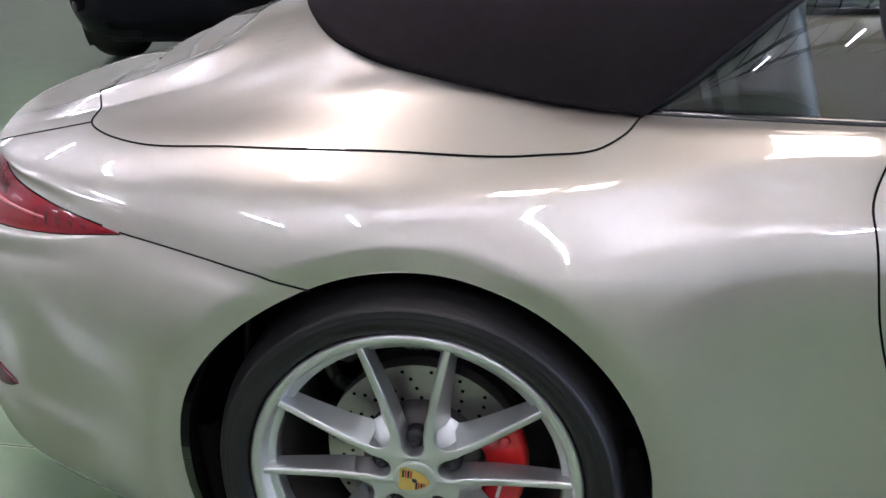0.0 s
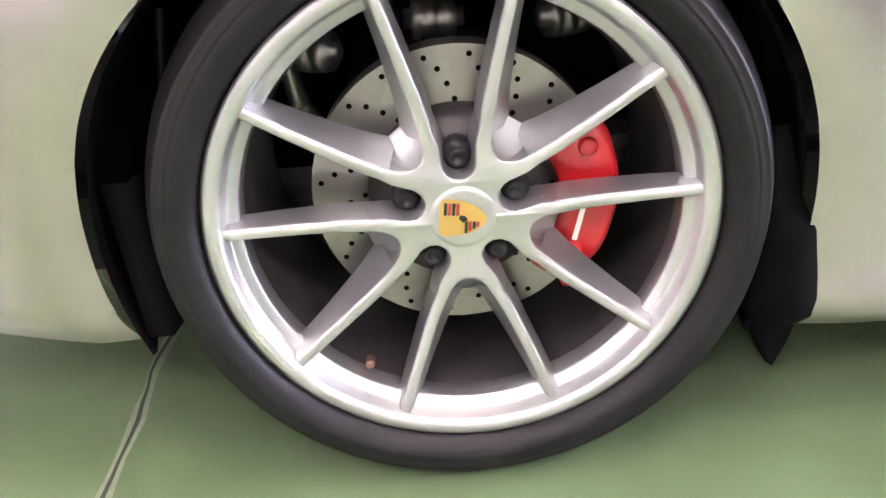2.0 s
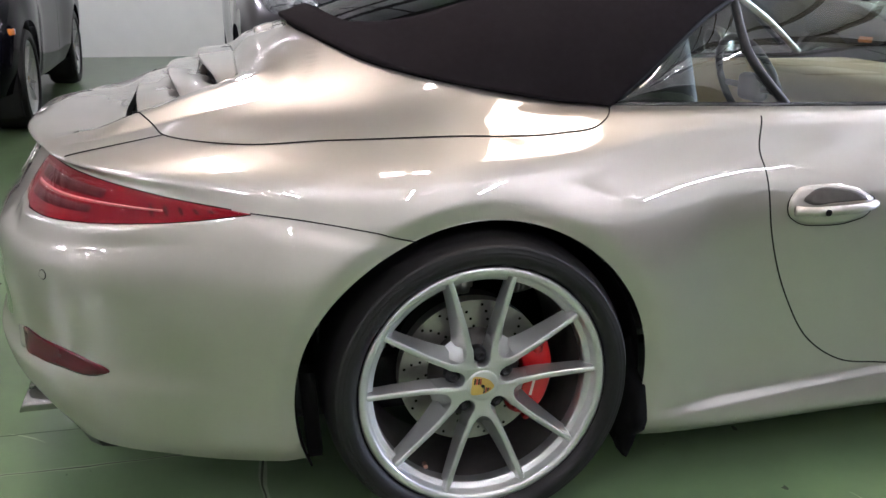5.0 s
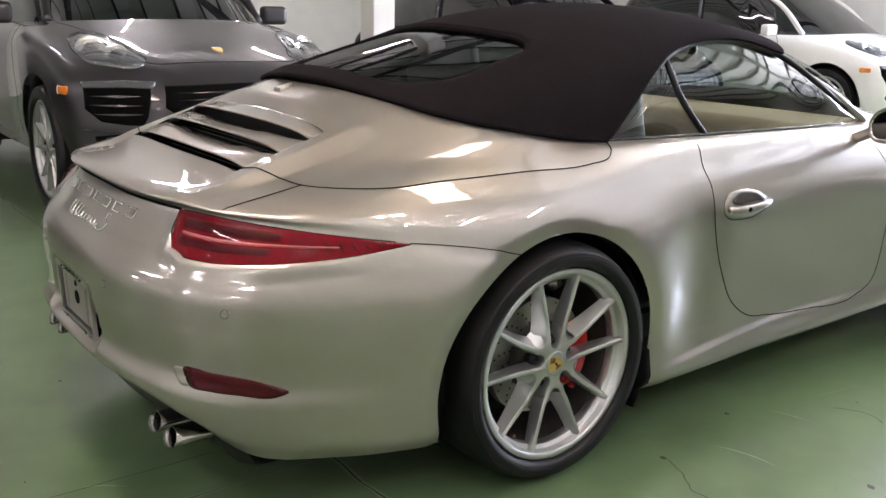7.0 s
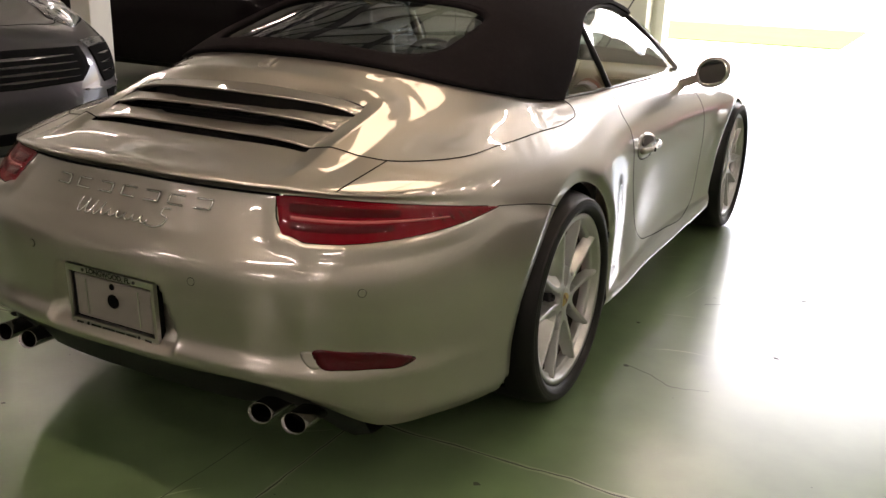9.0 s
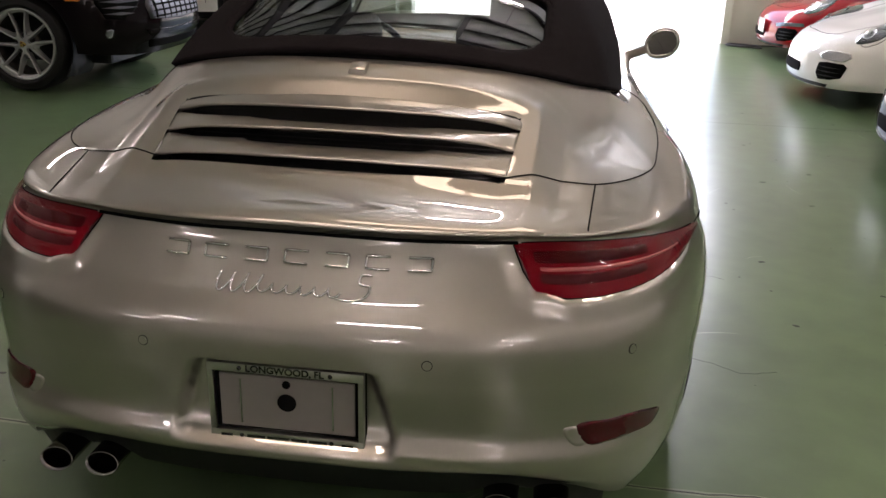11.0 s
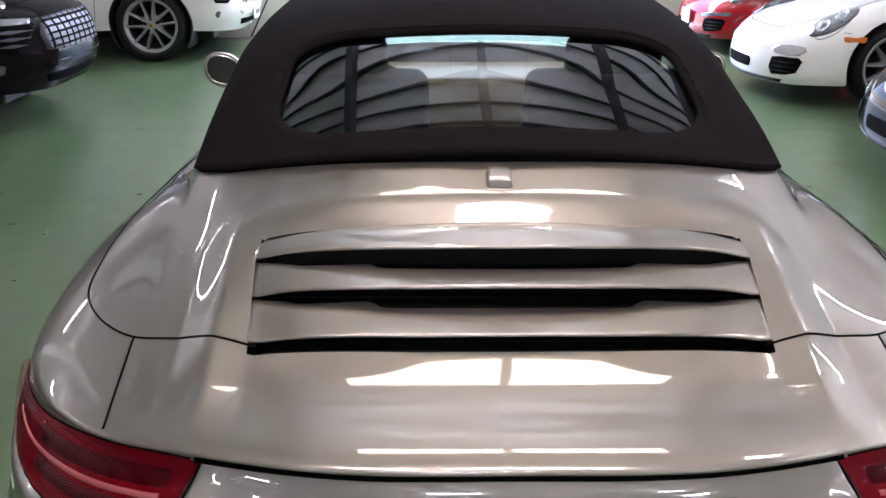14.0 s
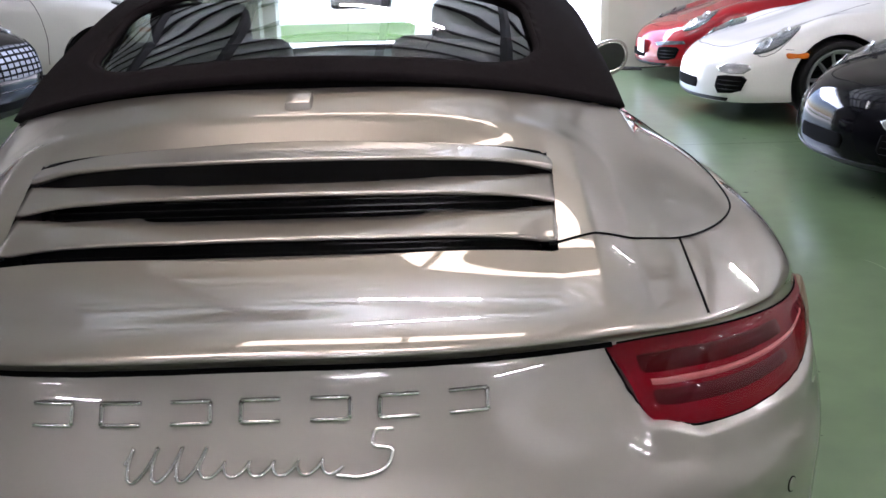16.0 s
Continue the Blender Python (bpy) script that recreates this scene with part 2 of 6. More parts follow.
def hermite_each(P, ts, q):
    """As hermite, with column i read at q[i]."""
    d = np.diff(P, axis=0) / np.diff(ts)[:, None, None]
    h = np.diff(ts)
    T = np.empty_like(P)
    w = (h[1:] / (h[:-1] + h[1:]))[:, None, None]
    T[1:-1] = w * d[:-1] + (1 - w) * d[1:]
    T[0], T[-1] = d[0], d[-1]
    k = np.clip(np.searchsorted(ts, q, side="right") - 1, 0, len(ts) - 2)
    i, u, H = np.arange(len(q)), ((q - ts[k]) / h[k])[:, None], h[k][:, None]
    return (2 * u**3 - 3 * u**2 + 1) * P[k, i] + (u**3 - 2 * u**2 + u) * H * T[k, i] + (3 * u**2 - 2 * u**3) * P[k + 1, i] + (u**3 - u**2) * H * T[k + 1, i]


from mathutils.bvhtree import BVHTree


def tree_of(verts, faces):
    return BVHTree.FromPolygons([Vector(v) for v in verts], faces)


def on_skin(tree, pts, lift=0.0):
    """The nearest places on a skin, lifted along its outward normal, and the normals."""
    out, nor = [], []
    for p in pts:
        co, n, _, _ = tree.find_nearest(Vector(p))
        out.append(co + n * lift), nor.append(n)
    return out, nor


def seam(tree, pts, width=0.0035, n=60, closed=False, lift=0.0007):
    """A thin strip that lies along a curve on a skin."""
    P, N = on_skin(tree, spline(pts, n, closed), lift)
    verts = []
    for i, (p, nn) in enumerate(zip(P, N)):
        a, b = P[i - 1 if (i or closed) else 0], P[(i + 1) % n if (i < n - 1 or closed) else i]
        side = (b - a).cross(nn).normalized() * width / 2
        verts += [p + side - nn * 0.003, p + side * 0.9, p - side * 0.9, p - side - nn * 0.003]
    return mesh_of("seam", verts, grid_faces(n, 4, close_n=closed, flip=True))


def crisp(outline, n):
    """A polygon's outline at n points, its corners kept."""
    P = np.array([*outline, outline[0]], float)
    t = np.concatenate([[0], np.cumsum(np.linalg.norm(np.diff(P, axis=0), axis=1))])
    q = np.linspace(0, t[-1], n, endpoint=False)
    for k in t[:-1]:
        q[np.argmin(abs(q - k))] = k
    return np.stack([np.interp(q, t, P[:, 0]), np.interp(q, t, P[:, 1])], 1)


def patch(tree, outline, o, right, up, lift=0.002, dome=0.0, rings=5, n=48, sharp=False):
    """A plate whose outline (right, up) is thrown on a skin along -normal from far off, its rim turned in."""
    o, right, up = Vector(o), Vector(right).normalized(), Vector(up).normalized()
    nor = right.cross(up)
    pts = crisp(outline, n) if sharp else spline([(a, b, 0) for a, b in outline], n, True)[:, :2]
    c = pts.mean(0)
    verts = []
    last = Vector((0, 0, 0))
    for k in range(rings + 2):
        f = min(k / rings, 1.0)
        for a, b in (c + (pts - c) * f if k else [c]):
            src = o + right * a + up * b
            hit, hn, _, _ = tree.ray_cast(src + nor * 1.0, -nor)
            if hit is None:
                hit, hn, _, _ = tree.find_nearest(src)
            if hn.dot(nor) < 0:
                hn = -hn
            verts.append(hit + hn * ((lift + dome * (1 - f * f)) if k <= rings else -0.004))
    faces = [(0, 1 + i, 1 + (i + 1) % n) for i in range(n)]
    for k in range(rings):
        a0 = 1 + k * n
        faces += [(a0 + i, a0 + n + i, a0 + n + (i + 1) % n, a0 + (i + 1) % n) for i in range(n)]
    return mesh_of("patch", verts, faces)


def lathe(profile, n=64, axis="x", closed=False):
    """A mesh turned round the x axis from (x, radius) points."""
    verts = []
    for i in range(n):
        a = 2 * math.pi * i / n
        verts += [(x, r * math.cos(a), r * math.sin(a)) for x, r in profile]
    return verts, grid_faces(n, len(profile), close_n=True, close_m=closed)


def mirror_mesh(me, name):
    m2 = me.copy()
    m2.name = name
    m2.transform(Matrix.Diagonal((-1, 1, 1, 1)))
    m2.flip_normals()
    return m2


def tube(pts, r, n=8, res=24, closed=False):
    """A round bar along a smooth curve."""
    P = spline(pts, res, closed) if len(pts) > 2 else np.asarray(pts, float)
    P = [Vector(p) for p in P]
    verts = []
    for i, p in enumerate(P):
        d = (P[min(i + 1, len(P) - 1)] - P[max(i - 1, 0)]) if not closed else (P[(i + 1) % len(P)] - P[i - 1])
        d.normalize()
        a = d.cross(Vector((0, 0, 1)) if abs(d.z) < 0.9 else Vector((1, 0, 0))).normalized()
        b = d.cross(a)
        verts += [p + (a * math.cos(t) + b * math.sin(t)) * r for t in np.linspace(0, 2 * math.pi, n, endpoint=False)]
    faces = grid_faces(len(P), n, close_n=closed, close_m=True)
    if not closed:
        faces += [tuple(range(n))[::-1], tuple(range((len(P) - 1) * n, len(P) * n))]
    return mesh_of("tube", verts, faces)


# ---- the building ----
X0, X1, Y0, Y1, ZC = -10.5, 7.4, -13.0, 10.0, 4.6
floor = tagged(part("floor", boxed(X0, Y0, -0.2, X1, Y1 + 0.0, 0), FLOOR), "glossy green epoxy-painted concrete floor, worn and scuffed", "floor", kind="structure")
ground = tagged(part("ground", boxed(-400, Y1, -0.4, 400, 600, -0.02), CONCRETE), "pale sunlit concrete yard outside the open door", "ground", kind="structure")
lawn = tagged(part("grass", boxed(-14, 16, -0.3, 0.1, 22, 0.0), GRASS), "sunlit green lawn beyond the yard", "grass", kind="stuff")
for nm, b in (("wall_west", (X0 - 0.2, Y0, 0, X0, Y1, ZC)), ("wall_east", (X1, Y0, 0, X1 + 0.2, Y1, ZC)), ("wall_south", (X0 - 0.2, Y0 - 0.2, 0, X1 + 0.2, Y0, ZC))):
    south = nm == "wall_south"
    tagged(part(nm, boxed(*b), WALL), "off-white painted end wall of the hall" if south else "off-white painted metal building wall", "wall", kind="structure")
DX0, DX1, DZ = -1.65, 2.56, 3.6
for nm, b in (("wall_north", (X0 - 0.2, Y1, 0, DX0, Y1 + 0.2, ZC)), ("wall_north_2", (DX1, Y1, 0, X1 + 0.2, Y1 + 0.2, ZC)), ("wall_north_3", (DX0, Y1, DZ, DX1, Y1 + 0.2, ZC))):
    tagged(part(nm, boxed(*b), WALL), "off-white painted wall beside the open roller door", "wall", kind="structure")
for x in (DX0, DX1):
    tagged(part("trim", boxed(x - 0.05, Y1 - 0.06, 0, x + 0.05, Y1 + 0.26, DZ), STEEL), "white steel jamb of the open door", "door frame", kind="structure")
tagged(part("ceiling", boxed(X0 - 0.2, Y0 - 0.2, ZC, X1 + 0.2, Y1 + 0.2, ZC + 0.15), CEIL), "pale insulated sheet ceiling", "ceiling", kind="structure")
purlin = tagged(part("ceiling_purlin", boxed(X0, -0.02, -0.07, X1, 0.02, 0, bevel=0.006), BEAM), "dark steel purlin under the ceiling", "beam", "purlins", "structure")
purlin.matrix_world = pose(0, Y0 + 0.6, ZC - 0.002)
y = Y0 + 1.4
while y < Y1:
    copy_thing(purlin, pose(0, y, ZC - 0.002))
    y += 0.65
rafter = tagged(part("rafter", boxed(-0.05, Y0, -0.26, 0.05, Y1, 0, bevel=0.01), BEAM), "dark steel rafter under the ceiling", "beam", "rafters", "structure")
rafter.matrix_world = pose(-7.0, 0, ZC - 0.16)
for x in (-5.2, -3.4, -1.6, 0.2, 2.0, 3.8, 5.6):
    copy_thing(rafter, pose(x, 0, ZC - 0.16))
TUBE = glow("fluorescent_tube", (1.0, 0.95, 0.88), 26.0)


def ceiling_lamp():
    root = thing("ceiling_lamp", "long hanging fluorescent strip fitting, lit warm white", "lamp", group="ceiling lamps")
    part("housing", boxed(-0.66, -0.014, 0.03, 0.66, 0.014, 0.07, bevel=0.006), STEEL, root)
    part("fluorescent_tube", tube([(-0.58, 0, -0.03), (0.58, 0, -0.03)], 0.017, 10), TUBE, root, "glowing warm white tube")
    for k in (-0.6, 0.6):
        part("lamp_holder", boxed(k - 0.018, -0.02, -0.05, k + 0.018, 0.02, 0.032), STEEL, root)
    for k in (-0.5, 0.5):
        part("hanger", tube([(k, 0, 0.07), (k, 0, 0.83)], 0.004, 6), BEAM, root)
    return root


# three bands of strip lamps, all running across the hall
lamp = ceiling_lamp()
LAMPS = [(4.5, y) for y in (-11, -8.8, -2.7, -1.3, 0.4, 2.0, 3.9)] + [(-0.1, -11), (-0.1, -8.8), (-3.4, -5.4), (3.2, -5.4), (-0.1, -3.4)] + [(0.3, 4.1)] + [(-0.1, 6.2)] + [(-6.7, y) for y in (-8.8, -1.4, 1.4, 3.6, 6.4)]
for i, (x, y) in enumerate(LAMPS):
    m = pose(x, y, 3.78)
    if i == 0:
        lamp.matrix_world = m
    else:
        copy_thing(lamp, m)


LIGHT_PANEL = glow("lamp_diffuser", (1.0, 0.85, 0.66), 5.2)
DIM_PANEL = glow("dim_lamp_diffuser", (1.0, 0.83, 0.60), 1.35)


def panel_lamp(x, y, w, h, mat=LIGHT_PANEL):
    root = thing("panel_lamp", "broad hanging fluorescent panel, lit warm white", "lamp", pose(x, y, 3.85), "panel lamps")
    part("housing", boxed(-w - .03, -h - .03, 0.012, w + .03, h + .03, .09, bevel=.01), STEEL, root)
    part("diffuser", boxed(-w, -h, 0, w, h, .012), mat, root, "glowing warm diffuser")
    for k in (-w * .8, w * .8):
        part("hanger", tube([(k, 0, .08), (k, 0, .76)], .004, 6), BEAM, root)


# the panel at x -.75 is an added fill light for the lid's left side
for x, y, w, h, mat in ((-.27, 1.30, .5, .26, DIM_PANEL), (.79, 1.30, .5, .26, DIM_PANEL), (-.75, -1.3, .4, .15, LIGHT_PANEL), (.35, -1.3, .5, .15, LIGHT_PANEL), (2.2, .12, .2, .09, LIGHT_PANEL), (2.2, .40, .2, .09, LIGHT_PANEL)):
    panel_lamp(x, y, w, h, mat)


def column(x, y):
    root = thing("steel_column", "white painted square steel column on the floor", "column", pose(x, y, 0), "columns", "structure")
    part("shaft", boxed(-0.11, -0.11, 0.02, 0.11, 0.11, ZC - 0.02, bevel=0.012), STEEL, root)
    part("base_plate", boxed(-0.18, -0.18, 0, 0.18, 0.18, 0.02), BEAM, root)


column(-4.35, 2.75)

# knee wall, ledge and white sheeting beside the door
tagged(part("knee_wall", boxed(X0, Y1 - .3, 0, DX0 - .12, Y1 - .002, .98, bevel=.01), WALL), "low off-white wall with a ledge by the door", "wall", kind="structure")
verts, nx, nz = [], 120, 40
for i in range(nx):
    for j in range(nz):
        x, z = X0 + .2 + (DX0 - .3 - X0 - .2) * i / (nx - 1), .985 + (ZC - .3 - .985) * j / (nz - 1)
        w_ = noise.noise((x * 1.7, z * 1.1, 0)) * .09 + noise.noise((x * 5, z * 2.2, 3)) * .035
        verts.append((x, Y1 - .17 + w_, z))
SHEET = material("white_sheeting", (.72, .72, .70), .45, 0, 0, .08, 6, .2, 20)
tagged(part("plastic_sheet", mesh_of("sheet", verts, grid_faces(nx, nz)), SHEET), "creased white plastic sheeting hung over the wall", "sheeting")
CARD = material("cardboard", (.30, .17, .08), .8, 0, 0, .1, 20)
YELLOW = material("yellow_cloth", (.62, .58, .05), .7, 0, 0, .2, 30)
tagged(part("cardboard_box", smooth(boxed(-2.35, 9.73, .98, -2.12, 9.88, 1.09, bevel=.008)), CARD), "small brown cardboard box on the ledge", "box")
bm = bmesh.new()
bmesh.ops.create_icosphere(bm, subdivisions=3, radius=.09, matrix=Matrix.Translation((-2.62, 9.8, 1.02)) @ Matrix.Diagonal((1.2, .7, .55, 1)))
for v_ in bm.verts:
    v_.co += Vector((noise.noise(v_.co * 18), noise.noise(v_.co * 18 + Vector((5, 0, 0))), noise.noise(v_.co * 18 + Vector((0, 7, 0))))) * .03
    v_.co.z = max(v_.co.z, .981)
tagged(part("cloth", smooth(bm), YELLOW), "crumpled yellow cloth lying on the ledge", "cloth")
strap = tagged(part("strap", tube([(DX0 - .06, 9.66, 1.35), (DX0 - .3, 9.62, .9), (DX0 - .75, 9.6, .02)], .012, 6), BEAM), "dark strap hung slanting beside the door", "strap")
cable = [(2.75 + .22 * math.cos(a * 1.3) * (1 - a * .02), 9.62 + .16 * math.sin(a), .009 + .002 * a) for a in np.linspace(0, 11, 40)]
tagged(part("cable", tube(cable + [(3.2, 9.8, .01), (4.0, 9.85, .01)], .008, 6, 160), BEAM), "loose dark cable coiled on the floor", "cable")


# joints and cracks in the floor, and small chips
GROOVE = material("floor_joint", (.035, .045, .03), .7, 0, 0, .2, 30)


def crack(pts, width, wander, n=90):
    """A thin dark groove that wanders along a line on the floor."""
    P, verts = spline([(a, b_, 0) for a, b_ in pts], n) if len(pts) > 2 else np.linspace((*pts[0], 0), (*pts[1], 0), n), []
    for i, p in enumerate(P):
        d = P[min(i + 1, n - 1)] - P[max(i - 1, 0)]
        d /= np.linalg.norm(d)
        o = noise.noise((p[0] * 6, p[1] * 6, 1)) * wander + noise.noise((p[0] * 25, p[1] * 25, 2)) * wander * .4
        w_ = width * (.6 + .5 * noise.noise((p[0] * 9, p[1] * 9, 8)) + .3)
        for k in (-.5, 0, .5):
            verts.append((p[0] - d[1] * (o + k * w_), p[1] + d[0] * (o + k * w_), .0012 if k == 0 else .0006))
    return mesh_of("crack", verts, grid_faces(n, 3))


for pts, w_, a in ((((-9, -.47), (7.3, -.47)), .007, .012), (((.40, -8.5), (.40, -.47)), .005, .008), (((.19, -1.3), (.19, -.75)), .003, .004), (((1.0, .36), (1.08, .33), (1.17, .27), (1.3, .3)), .004, .02), (((1.08, 1.15), (1.16, 1.19), (1.25, 1.16)), .004, .02), (((-9, 4.6), (7.3, 4.6)), .005, .01)):
    part("floor_crack", crack(pts, w_, a, 400 if abs(pts[0][0] - pts[-1][0]) > 5 or abs(pts[0][1] - pts[-1][1]) > 5 else 60), GROOVE, floor)
FILLER = material("joint_filler", (.20, .25, .16), .5, 0, 0, .3, 60)
for pts, w_ in ((((-9, -.47), (7.3, -.47)), .022), (((.40, -8.5), (.40, -.47)), .016)):
    ob = part("joint_filler", crack(pts, w_, .008, 400), FILLER, floor)
    ob.location.z = -.0004
verts, faces = [], []
for _ in range(420):
    x, yy, r = random.uniform(-3.5, 4), random.uniform(-3.4, 6), random.choice((.002, .003, .004, .006, .009, .013)) * random.uniform(.7, 1.2)
    k0, m_ = len(verts), 7
    for i in range(m_):
        a, q = 2 * math.pi * i / m_, r * random.uniform(.5, 1.2)
        verts.append((x + q * math.cos(a) * 1.4, yy + q * math.sin(a), .0009))
    faces.append(tuple(range(k0, k0 + m_)))
tagged(part("paint_chips", mesh_of("paint_chips", verts, faces, False), GROOVE, floor), kind="stuff")
# pale scuffs left by tyres and trolleys
SCUFF = material("pale_scuff", (.24, .30, .19), .4, 0, 0, .2, 30)
verts, faces = [], []
for _ in range(170):
    x, yy, a, L = random.uniform(-3.5, 4), random.uniform(-3.2, 7), random.gauss(1.2, .7), random.uniform(.03, .32)
    bend, w_, k0 = random.uniform(-.12, .12), random.uniform(.0012, .0042), len(verts)
    for i in range(9):
        u = i / 8 - .5
        px, py = u * L, bend * L * (1 - 4 * u * u)
        ww = w_ * (1 - 4 * u * u) * random.uniform(.4, 1.1)
        for s_ in (-1, 1):
            qx, qy = px, py + s_ * ww
            verts.append((x + qx * math.cos(a) - qy * math.sin(a), yy + qx * math.sin(a) + qy * math.cos(a), .0007))
    faces += [(k0 + 2 * i, k0 + 2 * i + 2, k0 + 2 * i + 3, k0 + 2 * i + 1) for i in range(8)]
tagged(part("scuff_mark", mesh_of("scuff_mark", verts, faces, False), SCUFF, floor), kind="stuff")

# ---- the silver convertible ----
REAR_LINES = []


def line(*pts):
    REAR_LINES.append(pts)


# stations: rear centre, x .25, x .45, tail light inner, corner, y -.68, -.46, -.15, .2, .55, 1.0, 1.5, 1.95, 2.45, 2.85, front corner, x .35, front centre
line((0, -1.03, .352), (.25, -1.02, .35), (.45, -.99, .345), (.585, -.94, .300), (.695, -.84, .232), (.78, -.665, .215), (.838, -.46, .205), (.85, -.15, .19), (.85, .2, .175), (.845, .55, .165), (.83, 1, .165), (.83, 1.5, .165), (.835, 1.95, .17), (.85, 2.45, .18), (.82, 2.85, .18), (.68, 3.18, .17), (.35, 3.33, .16), (0, 3.37, .16))
line((0, -1.068, .370), (.25, -1.058, .368), (.45, -1.025, .362), (.6, -.962, .325), (.715, -.852, .275), (.80, -.675, .255), (.858, -.46, .245), (.875, -.15, .24), (.875, .2, .215), (.868, .55, .19), (.852, 1, .19), (.852, 1.5, .19), (.86, 1.95, .20), (.88, 2.45, .24), (.845, 2.85, .24), (.70, 3.21, .22), (.36, 3.365, .20), (0, 3.405, .20))
line((0, -1.088, .415), (.25, -1.077, .41), (.45, -1.043, .40), (.615, -.972, .385), (.73, -.857, .37), (.812, -.68, .36), (.865, -.46, .35), (.885, -.15, .33), (.886, .2, .30), (.866, .55, .265), (.842, 1, .26), (.842, 1.5, .26), (.862, 1.95, .28), (.89, 2.45, .33), (.855, 2.85, .33), (.70, 3.22, .31), (.36, 3.38, .29), (0, 3.415, .29))
line((0, -1.068, .45), (.25, -1.058, .45), (.45, -1.025, .445), (.60, -.962, .44), (.72, -.855, .43), (.808, -.68, .42), (.868, -.46, .41), (.893, -.15, .40), (.893, .2, .38), (.862, .55, .36), (.838, 1, .36), (.84, 1.5, .36), (.865, 1.95, .38), (.897, 2.45, .42), (.86, 2.85, .42), (.695, 3.20, .41), (.36, 3.37, .40), (0, 3.405, .40))
line((0, -1.073, .56), (.25, -1.064, .56), (.45, -1.03, .56), (.61, -.962, .555), (.73, -.85, .55), (.815, -.68, .54), (.875, -.46, .53), (.902, -.15, .52), (.90, .2, .51), (.866, .55, .51), (.846, 1, .52), (.85, 1.5, .52), (.872, 1.95, .53), (.90, 2.45, .54), (.858, 2.85, .53), (.68, 3.16, .51), (.35, 3.33, .50), (0, 3.37, .50))
line((0, -1.066, .652), (.25, -1.057, .652), (.45, -1.022, .651), (.606, -.957, .646), (.731, -.844, .64), (.814, -.677, .633), (.873, -.46, .62), (.897, -.15, .615), (.893, .2, .615), (.866, .55, .63), (.854, 1, .64), (.86, 1.5, .645), (.877, 1.95, .645), (.892, 2.45, .64), (.835, 2.84, .62), (.65, 3.10, .59), (.34, 3.26, .57), (0, 3.30, .57))
line((0, -1.015, .72), (.25, -1.006, .72), (.45, -.968, .718), (.59, -.915, .715), (.715, -.815, .71), (.80, -.665, .70), (.86, -.46, .695), (.887, -.15, .665), (.882, .2, .69), (.86, .55, .715), (.852, 1, .73), (.858, 1.5, .735), (.868, 1.95, .735), (.872, 2.43, .725), (.80, 2.80, .695), (.60, 3.00, .65), (.32, 3.14, .625), (0, 3.18, .62))
line((0, -.955, .822), (.25, -.945, .82), (.43, -.90, .815), (.57, -.847, .811), (.683, -.762, .80), (.765, -.645, .785), (.833, -.485, .757), (.88, -.148, .698), (.868, .2, .74), (.838, .55, .79), (.825, 1, .805), (.83, 1.5, .805), (.832, 1.95, .805), (.815, 2.38, .80), (.735, 2.70, .765), (.53, 2.85, .70), (.29, 2.96, .675), (0, 2.99, .67))
line((0, -.985, .848), (.25, -.974, .845), (.43, -.923, .837), (.575, -.86, .828), (.68, -.765, .822), (.758, -.645, .815), (.820, -.48, .80), (.865, -.15, .775), (.84, .2, .80), (.80, .55, .845), (.79, 1, .855), (.795, 1.5, .855), (.79, 1.95, .85), (.755, 2.30, .85), (.66, 2.55, .825), (.47, 2.65, .765), (.26, 2.73, .745), (0, 2.76, .745))
line((0, -.955, .862), (.25, -.945, .858), (.42, -.905, .848), (.565, -.845, .838), (.665, -.75, .835), (.742, -.635, .834), (.797, -.47, .832), (.838, -.14, .828), (.818, .2, .84), (.775, .55, .88), (.765, 1, .885), (.77, 1.5, .88), (.755, 1.9, .875), (.71, 2.2, .875), (.60, 2.38, .855), (.42, 2.46, .82), (.22, 2.52, .81), (0, 2.54, .81))
line((0, -.80, .877), (.25, -.79, .876), (.42, -.765, .869), (.56, -.69, .872), (.645, -.61, .872), (.705, -.52, .872), (.745, -.40, .875), (.77, -.11, .882), (.765, .2, .885), (.745, .55, .905), (.74, 1, .905), (.745, 1.5, .90), (.725, 1.85, .895), (.66, 2.08, .90), (.54, 2.22, .895), (.37, 2.30, .88), (.2, 2.34, .875), (0, 2.36, .875))
line((0, -.58, .951), (.25, -.575, .950), (.41, -.55, .944), (.52, -.47, .932), (.58, -.40, .92), (.625, -.33, .917), (.655, -.25, .92), (.69, -.06, .925), (.715, .2, .915), (.722, .55, .918), (.725, 1, .913), (.73, 1.5, .908), (.705, 1.8, .905), (.625, 1.99, .92), (.49, 2.11, .93), (.33, 2.17, .93), (.17, 2.20, .93), (0, 2.21, .93))
line((0, -.335, 1.085), (.25, -.315, 1.072), (.42, -.26, 1.045), (.52, -.20, 1.02), (.575, -.14, 1.003), (.61, -.085, .99), (.63, -.01, .976), (.65, .1, .957), (.672, .28, .933), (.70, .6, .925), (.71, 1, .918), (.715, 1.5, .912), (.685, 1.76, .912), (.59, 1.92, .94), (.45, 2.02, .955), (.3, 2.07, .96), (.15, 2.095, .965), (0, 2.10, .965))
skin = Shell(REAR_LINES)
WHEEL_R = (0.0, 0.342, 0.385)
WHEEL_F = (2.45, 0.335, 0.375)


def soft_ramp(u, w=.12):
    """A straight ramp from 0 to 1 with rounded ends."""
    return (np.sqrt(u * u + w * w) + u) / 2 - (np.sqrt((u - 1) ** 2 + w * w) + u - 1) / 2


